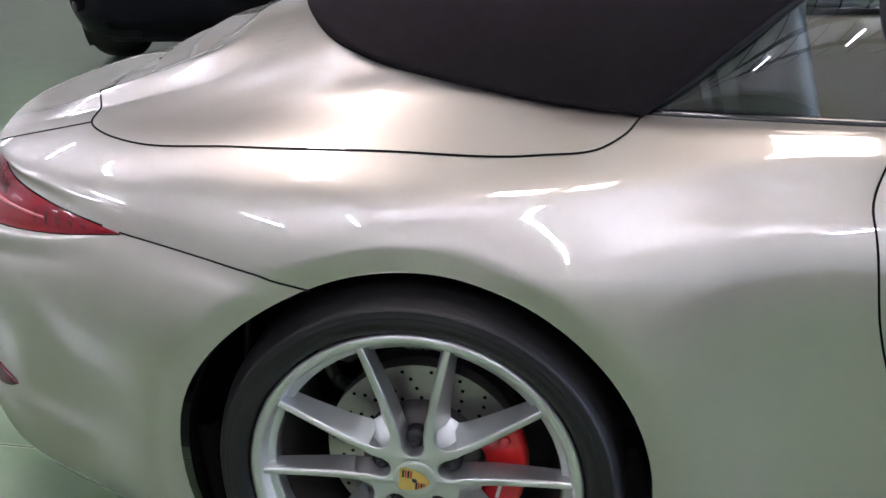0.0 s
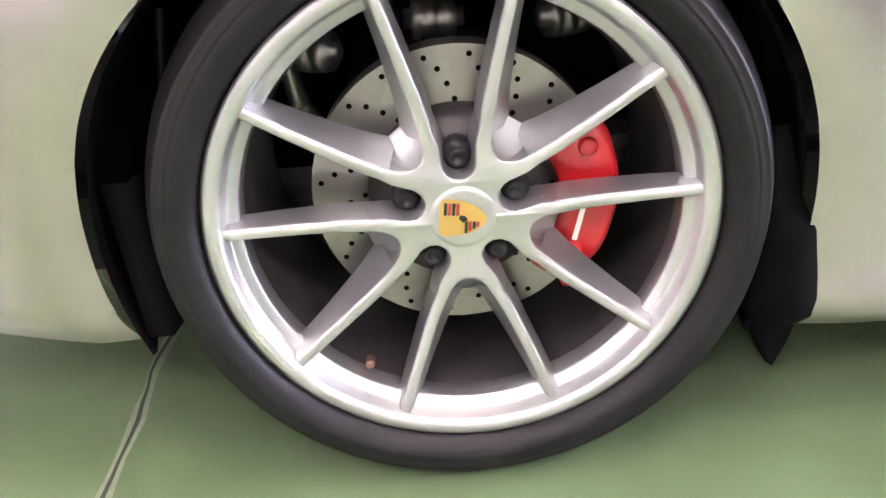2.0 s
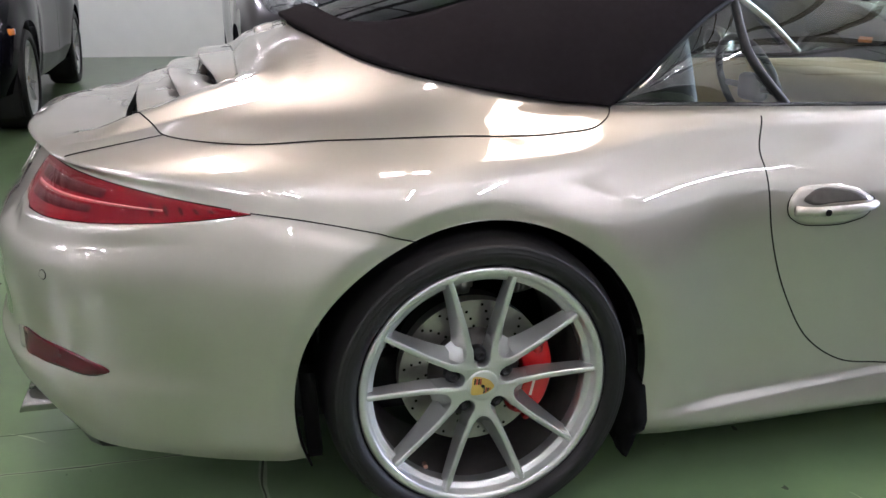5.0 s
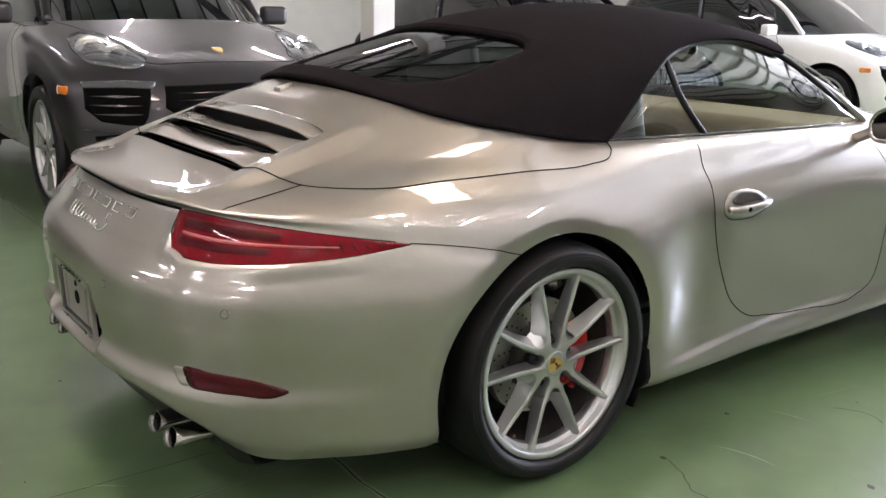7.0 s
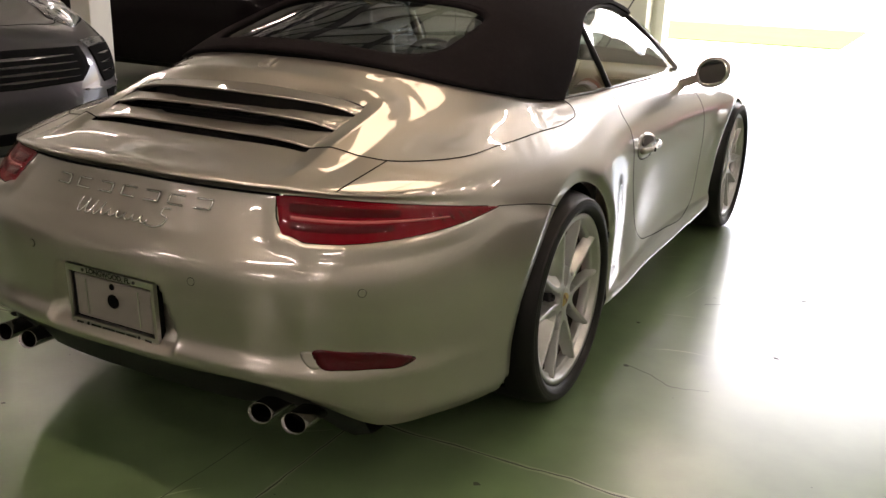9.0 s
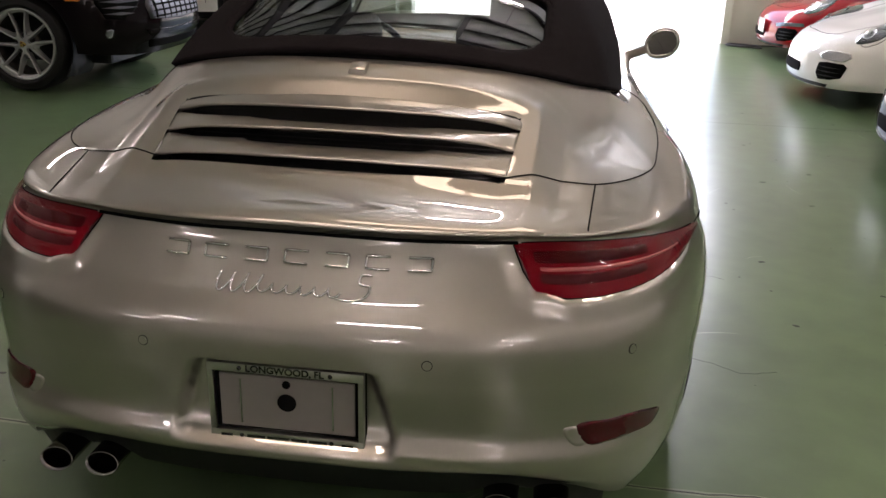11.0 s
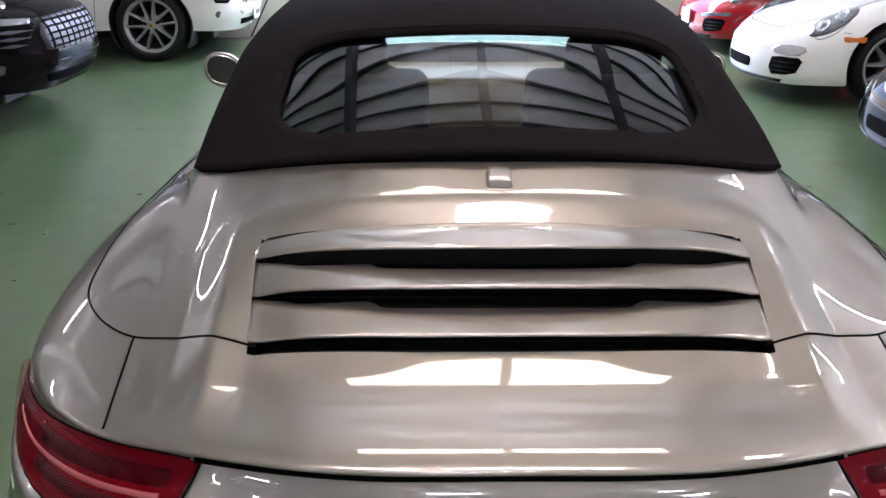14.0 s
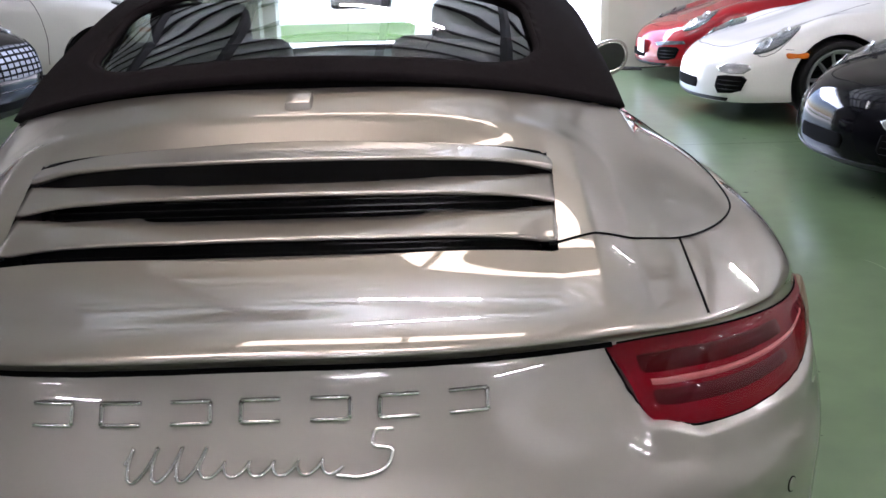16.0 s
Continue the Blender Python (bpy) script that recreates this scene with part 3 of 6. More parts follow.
def ease(u):
    """A smooth step from 0 to 1."""
    u = np.clip(u, 0, 1)
    return u * u * (3 - 2 * u)


def deck(P):
    """The band round the louvres: it climbs outwards to a crease, with a flatter deck beyond, and fades towards the lip."""
    x, yy, z = P[..., 0], P[..., 1], P[..., 2]
    r = .07
    dx = np.abs(x) - (.460 - np.clip(-.47 - yy, 0, 1) * .05) + r
    dy = yy + .437 - .2 * x * x + r
    d = np.hypot(np.maximum(dx, 0), np.maximum(dy, 0)) + np.minimum(np.maximum(dx, dy), 0) - r
    t = ease((dy - dx + .06) / .12)
    inner = soft_ramp(1 + d / (.052 - .008 * t), .06)
    outer = np.where(d < .1, 1 - d * (15.5 - 6 * np.clip(np.abs(x) / .35, 0, 1)), np.maximum(-.55 + (d - .1) * 5, -.55) * (1 - 0.6 * np.clip(np.abs(x) / .35, 0, 1)) * ease((.2 - d) / .1))
    outer = outer * t + np.clip(1 - d / .062, 0, 1) * (1 - t)
    crest = .011 * (1 - t) + (.017 - .011 * np.clip(np.abs(x) / .35, 0, 1) ** 2) * t
    side = ease((np.abs(x) - .12) / .26) * (1 - ease((np.abs(x) - .452) / .07)) * ease((yy + .80) / .08) * (1 - ease((yy + .44) / .09))
    rise = crest * np.where(d < 0, inner, np.minimum(inner, outer)) * ease((yy + .95) / .2) + .009 * side
    P = P.copy()
    P[..., 2] += np.where(z > .8, rise, 0)
    return P


def brow(P):
    """The rim of the body that stands proud round the inner end and the underside of each tail light."""
    x, yy, z = np.abs(P[..., 0]), P[..., 1], P[..., 2]
    s_ = x + yy + .94
    low = np.interp(s_, [.49, .535, .662, .842, .984, 1.133, 1.291], [.731, .716, .714, .720, .727, .737, .755])
    d1 = low - z
    d2 = .462 - (z - .752) * .52 - x
    out = np.hypot(np.maximum(d1, 0), np.maximum(d2, 0))
    inside = np.clip(np.maximum(d1, d2) / .010 + .7, 0, 1)
    inside = inside * inside * (3 - 2 * inside)
    u = np.clip(out / .045, 0, 1)
    h = .010 * inside * (1 - u * u * (3 - 2 * u)) * np.clip((1.27 - s_) / .25, 0, 1) * np.clip((.812 - z) / .03, 0, 1)
    h = np.where((yy < -.42) & (x > .35) & (z > .6) & (z < .82), h, 0)
    nx, ny = x - .25, yy + .35
    n = np.hypot(nx, ny) + 1e-6
    P = P.copy()
    P[..., 0] += np.sign(P[..., 0]) * h * nx / n
    P[..., 1] += h * ny / n
    return P


def fair(G, pv):
    """Takes small waves out of the skin without shrinking it: along it everywhere, across it on the upper deck."""
    k = int(8.5 * pv)
    for _ in range(40):
        for g in (.5, -.52):
            G = G + g * ((np.roll(G, 1, 1) + np.roll(G, -1, 1)) / 2 - G)
            H = G.copy()
            H[k:-1] += g * ((G[k - 1:-2] + G[k + 1:]) / 2 - G[k:-1])
            G = H
    # the lid and the deck are calmer still
    k = int(9.4 * pv)
    for _ in range(150):
        for g in (.5, -.52):
            H = G.copy()
            H[k:-1] += g * ((np.roll(G, 1, 1)[k:-1] + np.roll(G, -1, 1)[k:-1] + G[k - 1:-2] + G[k + 1:]) / 4 - G[k:-1])
            G = H
    return G


def flared(P):
    """The rolled band round each wheel arch, which turns in towards the wheel."""
    P = P.copy()
    # the waist ahead of the rear wheel
    dip = .012 * np.exp(-((P[..., 1] - .62) / .13) ** 2) * np.clip((P[..., 2] - .2) / .12, 0, 1) * np.clip((.80 - P[..., 2]) / .2, 0, 1)
    P[..., 0] -= np.where(np.abs(P[..., 0]) > .7, np.sign(P[..., 0]) * dip, 0)
    for yc, zc, r in ((0.0, 0.342, 0.385), (2.45, 0.335, 0.375)):
        d = np.hypot(P[..., 1] - yc, P[..., 2] - zc) - arch_radius(r, P[..., 1] - yc, P[..., 2] - zc)
        a = soft_ramp((.042 - d) / .042, .1)
        swell = .011 * np.exp(-(np.maximum(d - .046, 0) / .13) ** 2) * np.clip((P[..., 2] - .15) / .25, 0, 1) * np.clip((.87 - P[..., 2]) / .14, 0, 1)
        on = (np.abs(P[..., 0]) > .7) & (P[..., 2] < .88)
        P[..., 0] += np.where(on, np.sign(P[..., 0]) * (swell - .014 * a), 0)
    # the ledge of the sill under the doors
    ledge = np.interp(P[..., 1], [.44, .8, 1.07, 2.0], [.235, .259, .274, .275])
    on = (np.abs(P[..., 0]) > .7) & (P[..., 1] > .38) & (P[..., 1] < 2.1)
    fade = np.clip((P[..., 1] - .38) / .08, 0, 1) * np.clip((2.1 - P[..., 1]) / .1, 0, 1)
    P[..., 0] += np.where(on, np.sign(P[..., 0]) * .007 * fade * soft_ramp((ledge + .006 - P[..., 2]) / .022, .1), 0)
    return P


def arch_radius(r, dy, dz):
    """The opening reaches further back low behind the wheel."""
    a = np.where(np.asarray(dy) < 0, np.degrees(np.arctan2(dz, -dy)), 90)
    u = np.clip((68 - a) / 55, 0, 1)
    return r + .030 * u * u * (3 - 2 * u)


def cut_arches(G, faces):
    """Drops the faces inside the wheel arches and lays the cut's edge on the arch circles."""
    verts = G.reshape(-1, 3).copy()
    keep = np.ones(len(faces), bool)
    F = np.array(faces)
    for yc, zc, r in (WHEEL_R, WHEEL_F):
        d = np.hypot(verts[:, 1] - yc, verts[:, 2] - zc)
        inside = (d < arch_radius(r, verts[:, 1] - yc, verts[:, 2] - zc)) & (np.abs(verts[:, 0]) > 0.55) & (verts[:, 2] < 0.78)
        drop = inside[F].sum(1) >= 3
        drop |= (inside[F].any(1)) & (F.mean(1) < 0)
        edge = np.zeros(len(verts), bool)
        kept = F[~drop & inside[F].any(1)]
        edge[kept.ravel()] = True
        edge &= inside
        gone = np.zeros(len(verts), bool)
        gone[F[drop].ravel()] = True
        live = np.zeros(len(verts), bool)
        live[F[keep & ~drop].ravel()] = True
        rim = (gone & live) | edge
        dy, dz = verts[rim, 1] - yc, verts[rim, 2] - zc
        k = arch_radius(r, dy, dz) / np.hypot(dy, dz)
        verts[rim, 1], verts[rim, 2] = yc + dy * k, zc + dz * k
        keep &= ~drop
    return verts, [f for f, k in zip(faces, keep) if k], keep


from mathutils.geometry import tessellate_polygon


def pocket(P):
    """The shallow number-plate recess in the rear bumper."""
    x, yy, z = P[..., 0], P[..., 1], P[..., 2]
    half = 0.180 + 0.050 * np.clip((0.585 - z) / 0.15, 0, 1) ** 0.8
    a = np.clip((half - np.abs(x)) / 0.018, 0, 1) * np.clip((0.588 - z) / 0.014, 0, 1) * np.clip((z - 0.395) / 0.03, 0, 1)
    P = P.copy()
    P[..., 1] += np.where(yy < -0.8, 0.034 * a * a * (3 - 2 * a), 0)
    return P


LID_X, LID_Y0, LID_Y1 = 0.418, -0.737, -0.478


def lid_x(yy):
    """Half the width of the louvred opening, with rounded upper corners."""
    u, r = LID_Y1 - np.asarray(yy, float), .034
    k = np.clip(r - u, 0, r)
    return LID_X - .024 * np.clip(u / (LID_Y1 - LID_Y0), 0, 1) - (r - np.sqrt(r * r - k * k))


def panel_of(s, v, p):
    """Which body panel a place of the skin belongs to."""
    x, yy, z = p
    if v < 7 and yy < 0.05:
        return "rear_bumper"
    if v >= 7 and s < 3.0 and yy < -0.66:
        return "engine_lid"
    if v >= 10 and yy < 0.34:
        return "tonneau_cover"
    if yy < 0.70 and v >= 1.6:
        return "rear_fender_right" if x > 0 else "rear_fender_left"
    if v < 1.6 and yy < 2.1:
        return "sill_right" if x > 0 else "sill_left"
    if yy < 1.66:
        return "door_right" if x > 0 else "door_left"
    if v < 7 and yy > 2.82:
        return "front_bumper"
    if v >= 8 and s > 13.6:
        return "bonnet"
    return "front_fender_right" if x > 0 else "front_fender_left"


def build_skin(root, paint, per, pv, rear=True):
    """The painted panels of the body, which share the normals of one skin. Returns the search tree of the whole skin."""
    G, s, v = skin.grid(per, pv)
    if rear:
        G = brow(pocket(deck(fair(G, pv))))
    G = flared(G)
    R, C = G.shape[:2]
    faces = grid_faces(R, C, close_m=True)
    tree = tree_of(G.reshape(-1, 3), faces)
    verts, faces, keep = cut_arches(G, faces)
    F = np.array(faces)
    mid = verts[F].mean(1)
    ij = np.argwhere(keep)[:, 0]
    fs, fv = s[ij % C] + 0.5 / per, v[ij // C] + 0.5 / pv
    fs = np.where(fs > skin.half - 1, skin.cols - fs, fs)
    if rear:
        hole = (np.abs(mid[:, 0]) < lid_x(mid[:, 1])) & (mid[:, 1] > LID_Y0) & (mid[:, 1] < LID_Y1) & (mid[:, 2] > 0.84)
        gone = np.zeros(len(verts), bool)
        gone[F[hole].ravel()] = True
        live = np.zeros(len(verts), bool)
        live[F[~hole].ravel()] = True
        rim = np.where(gone & live)[0]
        for k in rim:
            x, yy = verts[k, 0], verts[k, 1]
            to = [(abs(abs(x) - lid_x(yy)), 0), (abs(yy - LID_Y0), 1), (abs(yy - LID_Y1), 2)]
            w = min(to)[1]
            if w == 0:
                verts[k, 0] = math.copysign(lid_x(yy), x)
            else:
                verts[k, 1] = LID_Y0 if w == 1 else LID_Y1
            hit, _, _, _ = tree.ray_cast(Vector((verts[k, 0], verts[k, 1], 2.0)), Vector((0, 0, -1)))
            if hit:
                verts[k, 2] = hit.z
        F, mid, fs, fv = F[~hole], mid[~hole], fs[~hole], fv[~hole]
    whole = mesh_of("whole", verts, [tuple(f) for f in F])
    nor = np.empty(len(verts) * 3)
    whole.vertices.foreach_get("normal", nor)
    nor = nor.reshape(-1, 3)
    bpy.data.meshes.remove(whole)
    names = np.array([panel_of(a, b, p) for a, b, p in zip(fs, fv, mid)])
    for nm in sorted(set(names)):
        fac = F[names == nm]
        used, inv = np.unique(fac.ravel(), return_inverse=True)
        me = mesh_of(nm, verts[used], [tuple(f) for f in inv.reshape(-1, 4).tolist()])
        me.normals_split_custom_set_from_vertices([tuple(n) for n in nor[used]])
        part(nm.replace("_right", "").replace("_left", ""), me, paint, root)
    return tree


def arch_lining(root, yc, zc, r, sx, mat):
    """The black inner wing over a wheel, with its flange behind the painted edge."""
    prof = [(0.842, r - 0.001), (0.838, r - 0.006), (0.80, r + 0.004), (0.56, r + 0.004), (0.555, 0.05)]
    n, verts = 48, []
    for a in np.linspace(-0.5, math.pi + 0.40, n):
        g = float(arch_radius(0, math.cos(a), math.sin(a)))
        verts += [(sx * x, yc + (q + g) * math.cos(a), zc + (q + g) * math.sin(a)) for x, q in prof]
    part("wheel_arch", mesh_of("wheel_arch", verts, grid_faces(n, len(prof))), mat, root)


def make_wheel(name, rim_r, tyre_r, half, phase, detail=True, caliper=True, spoke_mat=None):
    """A wheel in its own coordinates: the axle along x, the outer face towards +x; the phase of the top bolt in degrees."""
    spoke_mat = spoke_mat or ALLOY
    root = new(name)
    n = 96 if detail else 48
    w = half
    prof = [(w - .012, rim_r + .002), (w + .008, rim_r + .008), (w + .020, rim_r + .024), (w + .0205, rim_r + .034), (w + .0192, rim_r + .0365), (w + .0195, tyre_r - .034), (w + .0185, tyre_r - .031), (w + .0165, tyre_r - .024), (w + .0168, tyre_r - .022), (w + .008, tyre_r - .018), (w - .006, tyre_r - .011), (w - .024, tyre_r - .005), (w - .044, tyre_r - .001), (0, tyre_r), (-w + .03, tyre_r - .004), (-w, tyre_r - .03), (-w - .004, rim_r + .02), (-w + .012, rim_r)]
    vs, fs = lathe(prof, n)
    part("tyre", mesh_of("tyre", vs, fs), RUBBER, root, "low-profile black tyre")
    prof = [(w - .012, rim_r - .001), (w + .003, rim_r + .003), (w + .006, rim_r - .002), (w + .005, rim_r - .013), (w - .001, rim_r - .017), (w - .016, rim_r - .020), (w - .019, rim_r - .023), (w - .021, rim_r - .032), (w - .026, rim_r - .034), (w - .05, rim_r - .035)]
    vs, fs = lathe(prof, n)
    part("rim", mesh_of("rim", vs, fs), spoke_mat, root, "silver alloy rim")
    vs, fs = lathe([(w - .05, rim_r - .035), (w - .08, rim_r - .04), (-w + .02, rim_r - .04), (-w, rim_r)], n)
    part("barrel", mesh_of("barrel", vs, fs), IRON, root, "dark inner barrel")
    if caliper:
        vs, fs = lathe([(w - .095, .172), (w - .095, .095), (w - .128, .095), (w - .128, .172)], 64, closed=True)
        part("brake_disc", mesh_of("brake_disc", vs, fs, False), DISC, root, "cross-drilled brake disc")
        bm = bmesh.new()
        for k in range(20):
            for q, da in ((.110, 0), (.128, .06), (.146, .12), (.161, .2)):
                a = 2 * math.pi * k / 20 + da
                bmesh.ops.create_circle(bm, cap_ends=True, radius=.0035, segments=8, matrix=Matrix.Translation((w - .0945, q * math.cos(a), q * math.sin(a))) @ Matrix.Rotation(math.pi / 2, 4, "Y"))
        tagged(part("drilling", bm, GAP, root), kind="stuff")
        vs, fs = lathe([(w - .06, .0), (w - .062, .075), (w - .095, .094), (w - .1, .094)], 48)
        part("disc_bell", mesh_of("bell", vs, fs), IRON, root)
        vs, fs = lathe([(w - .19, .05), (w - .19, .165), (w - .192, .165)], 48)
        part("back_plate", mesh_of("plate", vs, fs), PLASTIC, root)
        out = [(.112, 31), (.150, 33), (.178, 27), (.184, 10), (.184, -12), (.180, -32), (.160, -44), (.118, -48), (.110, -42), (.116, -30), (.113, -8), (.112, 14)]
        ring = spline([(r_ * math.cos(radians(a)), r_ * math.sin(radians(a)), 0) for r_, a in out], 72, True)
        mid_c = ring.mean(0)
        vs = []
        for xx, g in ((w - .096, 1), (w - .078, 1), (w - .071, .95), (w - .068, .84)):
            vs += [(xx, *(mid_c + (p - mid_c) * g)[:2]) for p in ring]
        fs = grid_faces(4, 72, close_m=True) + [tuple(range(216, 288))]
        cal = part("brake_caliper", mesh_of("caliper", vs, fs), RED, root, "glossy red brake caliper")
        def at(r_, a, x=0.0):
            return Matrix.Translation((x, r_ * math.cos(radians(a)), r_ * math.sin(radians(a))))
        for r_, a, q in ((.155, 20, .011), (.15, -30, .010), (.135, -43, .008), (.168, -43, .008)):
            part("caliper_bolt", mesh_of("bolt", *lathe([(w - .060, 0), (w - .060, q * .8), (w - .063, q), (w - .075, q * 1.1)], 16)), RED, cal).matrix_basis = at(r_, a)
        part("caliper_plug", smooth(boxed(w - .085, -.016, -.010, w - .070, .016, .010, bevel=.003)), GAP, cal).matrix_basis = at(.148, 31) @ Matrix.Rotation(radians(31), 4, "X")
        part("caliper_mark", boxed(w - .069, -.003, -.034, w - .0668, .003, .034), STEEL, cal).matrix_basis = at(.143, -12) @ Matrix.Rotation(radians(-14), 4, "X")
        vs, fs = lathe([(w - .052, .0), (w - .052, .0045), (w - .053, .0055), (w - .060, .0055), (w - .061, .0045), (w - .068, .0055)], 12)
        part("tyre_valve", mesh_of("valve", vs, fs), COPPER, root, "dull copper valve cap").matrix_basis = at(rim_r - .043, -121, .012)
    # a cast star: five arms between the bolts, each forking into two spokes
    k_ = (rim_r - .012) / .260

    def face_x(r_):
        return w - .015 + .013 * min(1, max(0, (r_ / k_ - .078) / .184))

    half_arm = [(.0755, 0, 1), (.0765, .006, .9), (.080, .0125, .6), (.087, .019, .4), (.103, .0277, .2), (.0975, .0392, 0), (.078, .0325, 0), (.0655, .0247, 0), (.0603, .0209, 0), (.0545, .0185, 0), (.0465, .0176, 0), (.0385, .0205, 0), (.0344, .0250, 0)]
    loop = []
    for k in range(5):
        base = radians(phase - 72 * k + 36)
        for sgn in (-1, 1):
            seq = half_arm[::-1] if sgn < 0 else half_arm
            for ru, tv, v in (seq[1:] if sgn < 0 else seq[1:]):
                tv *= -sgn
                ru, tv = ru * k_, tv * k_
                loop.append((ru * math.cos(base) - tv * math.sin(base), ru * math.sin(base) + tv * math.cos(base), v))
    L = np.array(loop)
    nl = len(L)
    tang = np.roll(L[:, :2], -1, 0) - np.roll(L[:, :2], 1, 0)
    tang /= np.linalg.norm(tang, axis=1)[:, None]
    outn = np.stack([-tang[:, 1], tang[:, 0]], 1)
    vs = []
    for off, wide, dep in ((-.0022, 0, 0), (-.0006, 0, -.0006), (0, 0, -.0022), (.0015, 0, -.007), (.003, 0, -.020), (.006, 0, -.040)):
        for (a, c, v), nn in zip(L, outn):
            q = (a + nn[0] * (off + wide * v), c + nn[1] * (off + wide * v))
            vs.append((face_x(math.hypot(a, c)) + dep, *q))
    fs = grid_faces(6, nl, close_m=True)
    bm = bmesh.new()
    bv = [bm.verts.new(p) for p in vs]
    for f in fs:
        bm.faces.new([bv[i] for i in f])
    for tri in tessellate_polygon([[Vector((p[1], p[2], 0)) for p in vs[:nl]]]):
        bm.faces.new([bv[i] for i in tri])
    part("spoke_star", smooth(bm, 50), spoke_mat, root)
    for k in range(5):
        base = radians(phase - 72 * k + 36)
        # the hollow web between the two spokes of an arm
        verts = []
        for s_ in np.linspace(0, 1, 12):
            ru = (.0765 + .034 * s_) * k_
            edge = float(np.interp(ru / k_, [.0765, .080, .087, .103, .135], [.006, .0125, .019, .029, .044])) * k_
            for q in np.linspace(-1, 1, 13):
                dep = .003 + (.042 * s_ ** .8) * (1 - .3 * q ** 4)
                tv = edge * q
                verts.append((face_x(ru) - dep, ru * math.cos(base) - tv * math.sin(base), ru * math.sin(base) + tv * math.cos(base)))
        part("spoke_web", mesh_of("web", verts, grid_faces(12, 13)), spoke_mat, root)
        for sgn in (1, -1):
            way = spline([(.090 * k_, .0285 * k_, 0), (.113 * k_, .0398 * k_, 0), (.165 * k_, .0605 * k_, 0), (.246 * k_, .0905 * k_, 0)], 16)
            verts, cnt = [], 16
            for i in range(cnt):
                u = i / (cnt - 1)
                d = way[min(i + 1, cnt - 1)] - way[max(i - 1, 0)]
                d /= np.linalg.norm(d)
                hw = .0066 - .0012 * u
                xx = face_x(math.hypot(way[i][0], way[i][1])) + .0003
                dep = .046 - .017 * u
                web = .010 + .013 * (1 - u) ** 1.5
                row = [(-.011, -dep), (-hw - .0012, -.0045), (-hw - .0002, -.0016), (-hw + .0018, 0), (hw - .0018, 0), (hw + .0002, -.0016), (hw + .0012, -.0045), (.006 + web * .4, -dep * .45), (.006 + web, -dep)]
                for o_, d_ in row:
                    # the inner side of a spoke faces its twin across the arm's valley
                    ru, tv = way[i][0] + d[1] * o_, way[i][1] - d[0] * o_
                    tv *= sgn
                    verts.append((xx + d_, ru * math.cos(base) - tv * math.sin(base), ru * math.sin(base) + tv * math.cos(base)))
            part("spoke", mesh_of("spoke", verts, grid_faces(cnt, 9)), spoke_mat, root)
    vs, fs = lathe([(w - .06, .0), (w - .06, .060), (w - .066, .085), (w - .080, .104), (w - .1, .108)], 64)
    part("hub", mesh_of("hub", vs, fs), IRON, root)
    for k in range(5):
        a = radians(phase - 72 * k)
        m = Matrix.Translation((0, .062 * k_ * math.cos(a), .062 * k_ * math.sin(a)))
        ob = part("wheel_bolt", mesh_of("bolt", *lathe([(w - .033, 0), (w - .033, .004), (w - .029, .005), (w - .029, .0095), (w - .031, .011), (w - .038, .0115), (w - .039, .0155), (w - .042, .0178), (w - .060, .0182)], 24)), PLASTIC, root, "black wheel bolt in its recess")
        ob.matrix_basis = m
    vs, fs = lathe([(w - .0128, 0), (w - .0132, .030), (w - .0138, .0358), (w - .0152, .0366)], 64)
    part("hub_cap", mesh_of("cap", vs, fs), spoke_mat, root)
    # plain gold shield with dark and red bars
    sh = spline([(-.0205, .0245, 0), (0, .026, 0), (.0205, .0245, 0), (.0205, .004, 0), (.014, -.014, 0), (0, -.026, 0), (-.014, -.014, 0), (-.0205, .004, 0)], 40, True)
    tilt = radians(phase - 90 + 82)

    def lay(pts, x):
        return [(x, a * math.cos(tilt) - c * math.sin(tilt), a * math.sin(tilt) + c * math.cos(tilt)) for a, c in pts]
    crest = part("crest", mesh_of("crest", lay([(a, c) for a, c, _ in sh], w - .0118), [tuple(range(40))]), GOLD, root, "plain gold shield emblem")
    for i in range(4):
        for a0, a1, c0 in ((.003, .0175, .0185 - .0045 * i), (-.0175 + .0028 * i, -.003, -.0055 - .0042 * i)):
            part("crest_bar", mesh_of("field", lay([(a0, c0), (a1, c0), (a1, c0 + .0034), (a0, c0 + .0034)], w - .0113), [(0, 1, 2, 3)]), RED_BAR if i % 2 else GLOSSBLACK, crest)
    part("crest_mark", mesh_of("mark", lay([(-.005, .0), (-.001, .005), (.004, .004), (.003, -.002), (-.001, -.005)], w - .0112), [(0, 1, 2, 3, 4)]), GLOSSBLACK, crest)
    return root


convertible = thing("convertible_car", "silver metallic sports convertible with closed black canvas roof", "car")
tree = build_skin(convertible, PAINT, 24, 24)
for sx in (1, -1):
    arch_lining(convertible, *WHEEL_R, sx, GAP)
    arch_lining(convertible, *WHEEL_F, sx, GAP)
part("underbody", boxed(-.6, -.72, .17, .6, 3.0, .32, bevel=.03), PLASTIC, convertible)

# wheels, rear pair and front pair
WHEEL_PHASE = 92.0
wheel = make_wheel("wheel", .278, .349, .142, WHEEL_PHASE)
wheel.parent = convertible
wheel.matrix_basis = pose(.742, -.003, .348)
for m in (pose(-.742, -.003, .348, 0, 0, 180), pose(.742, 2.45, .347, 37, 0, 0), pose(-.742, 2.45, .347, 20, 0, 180)):
    copy_thing(wheel, m)

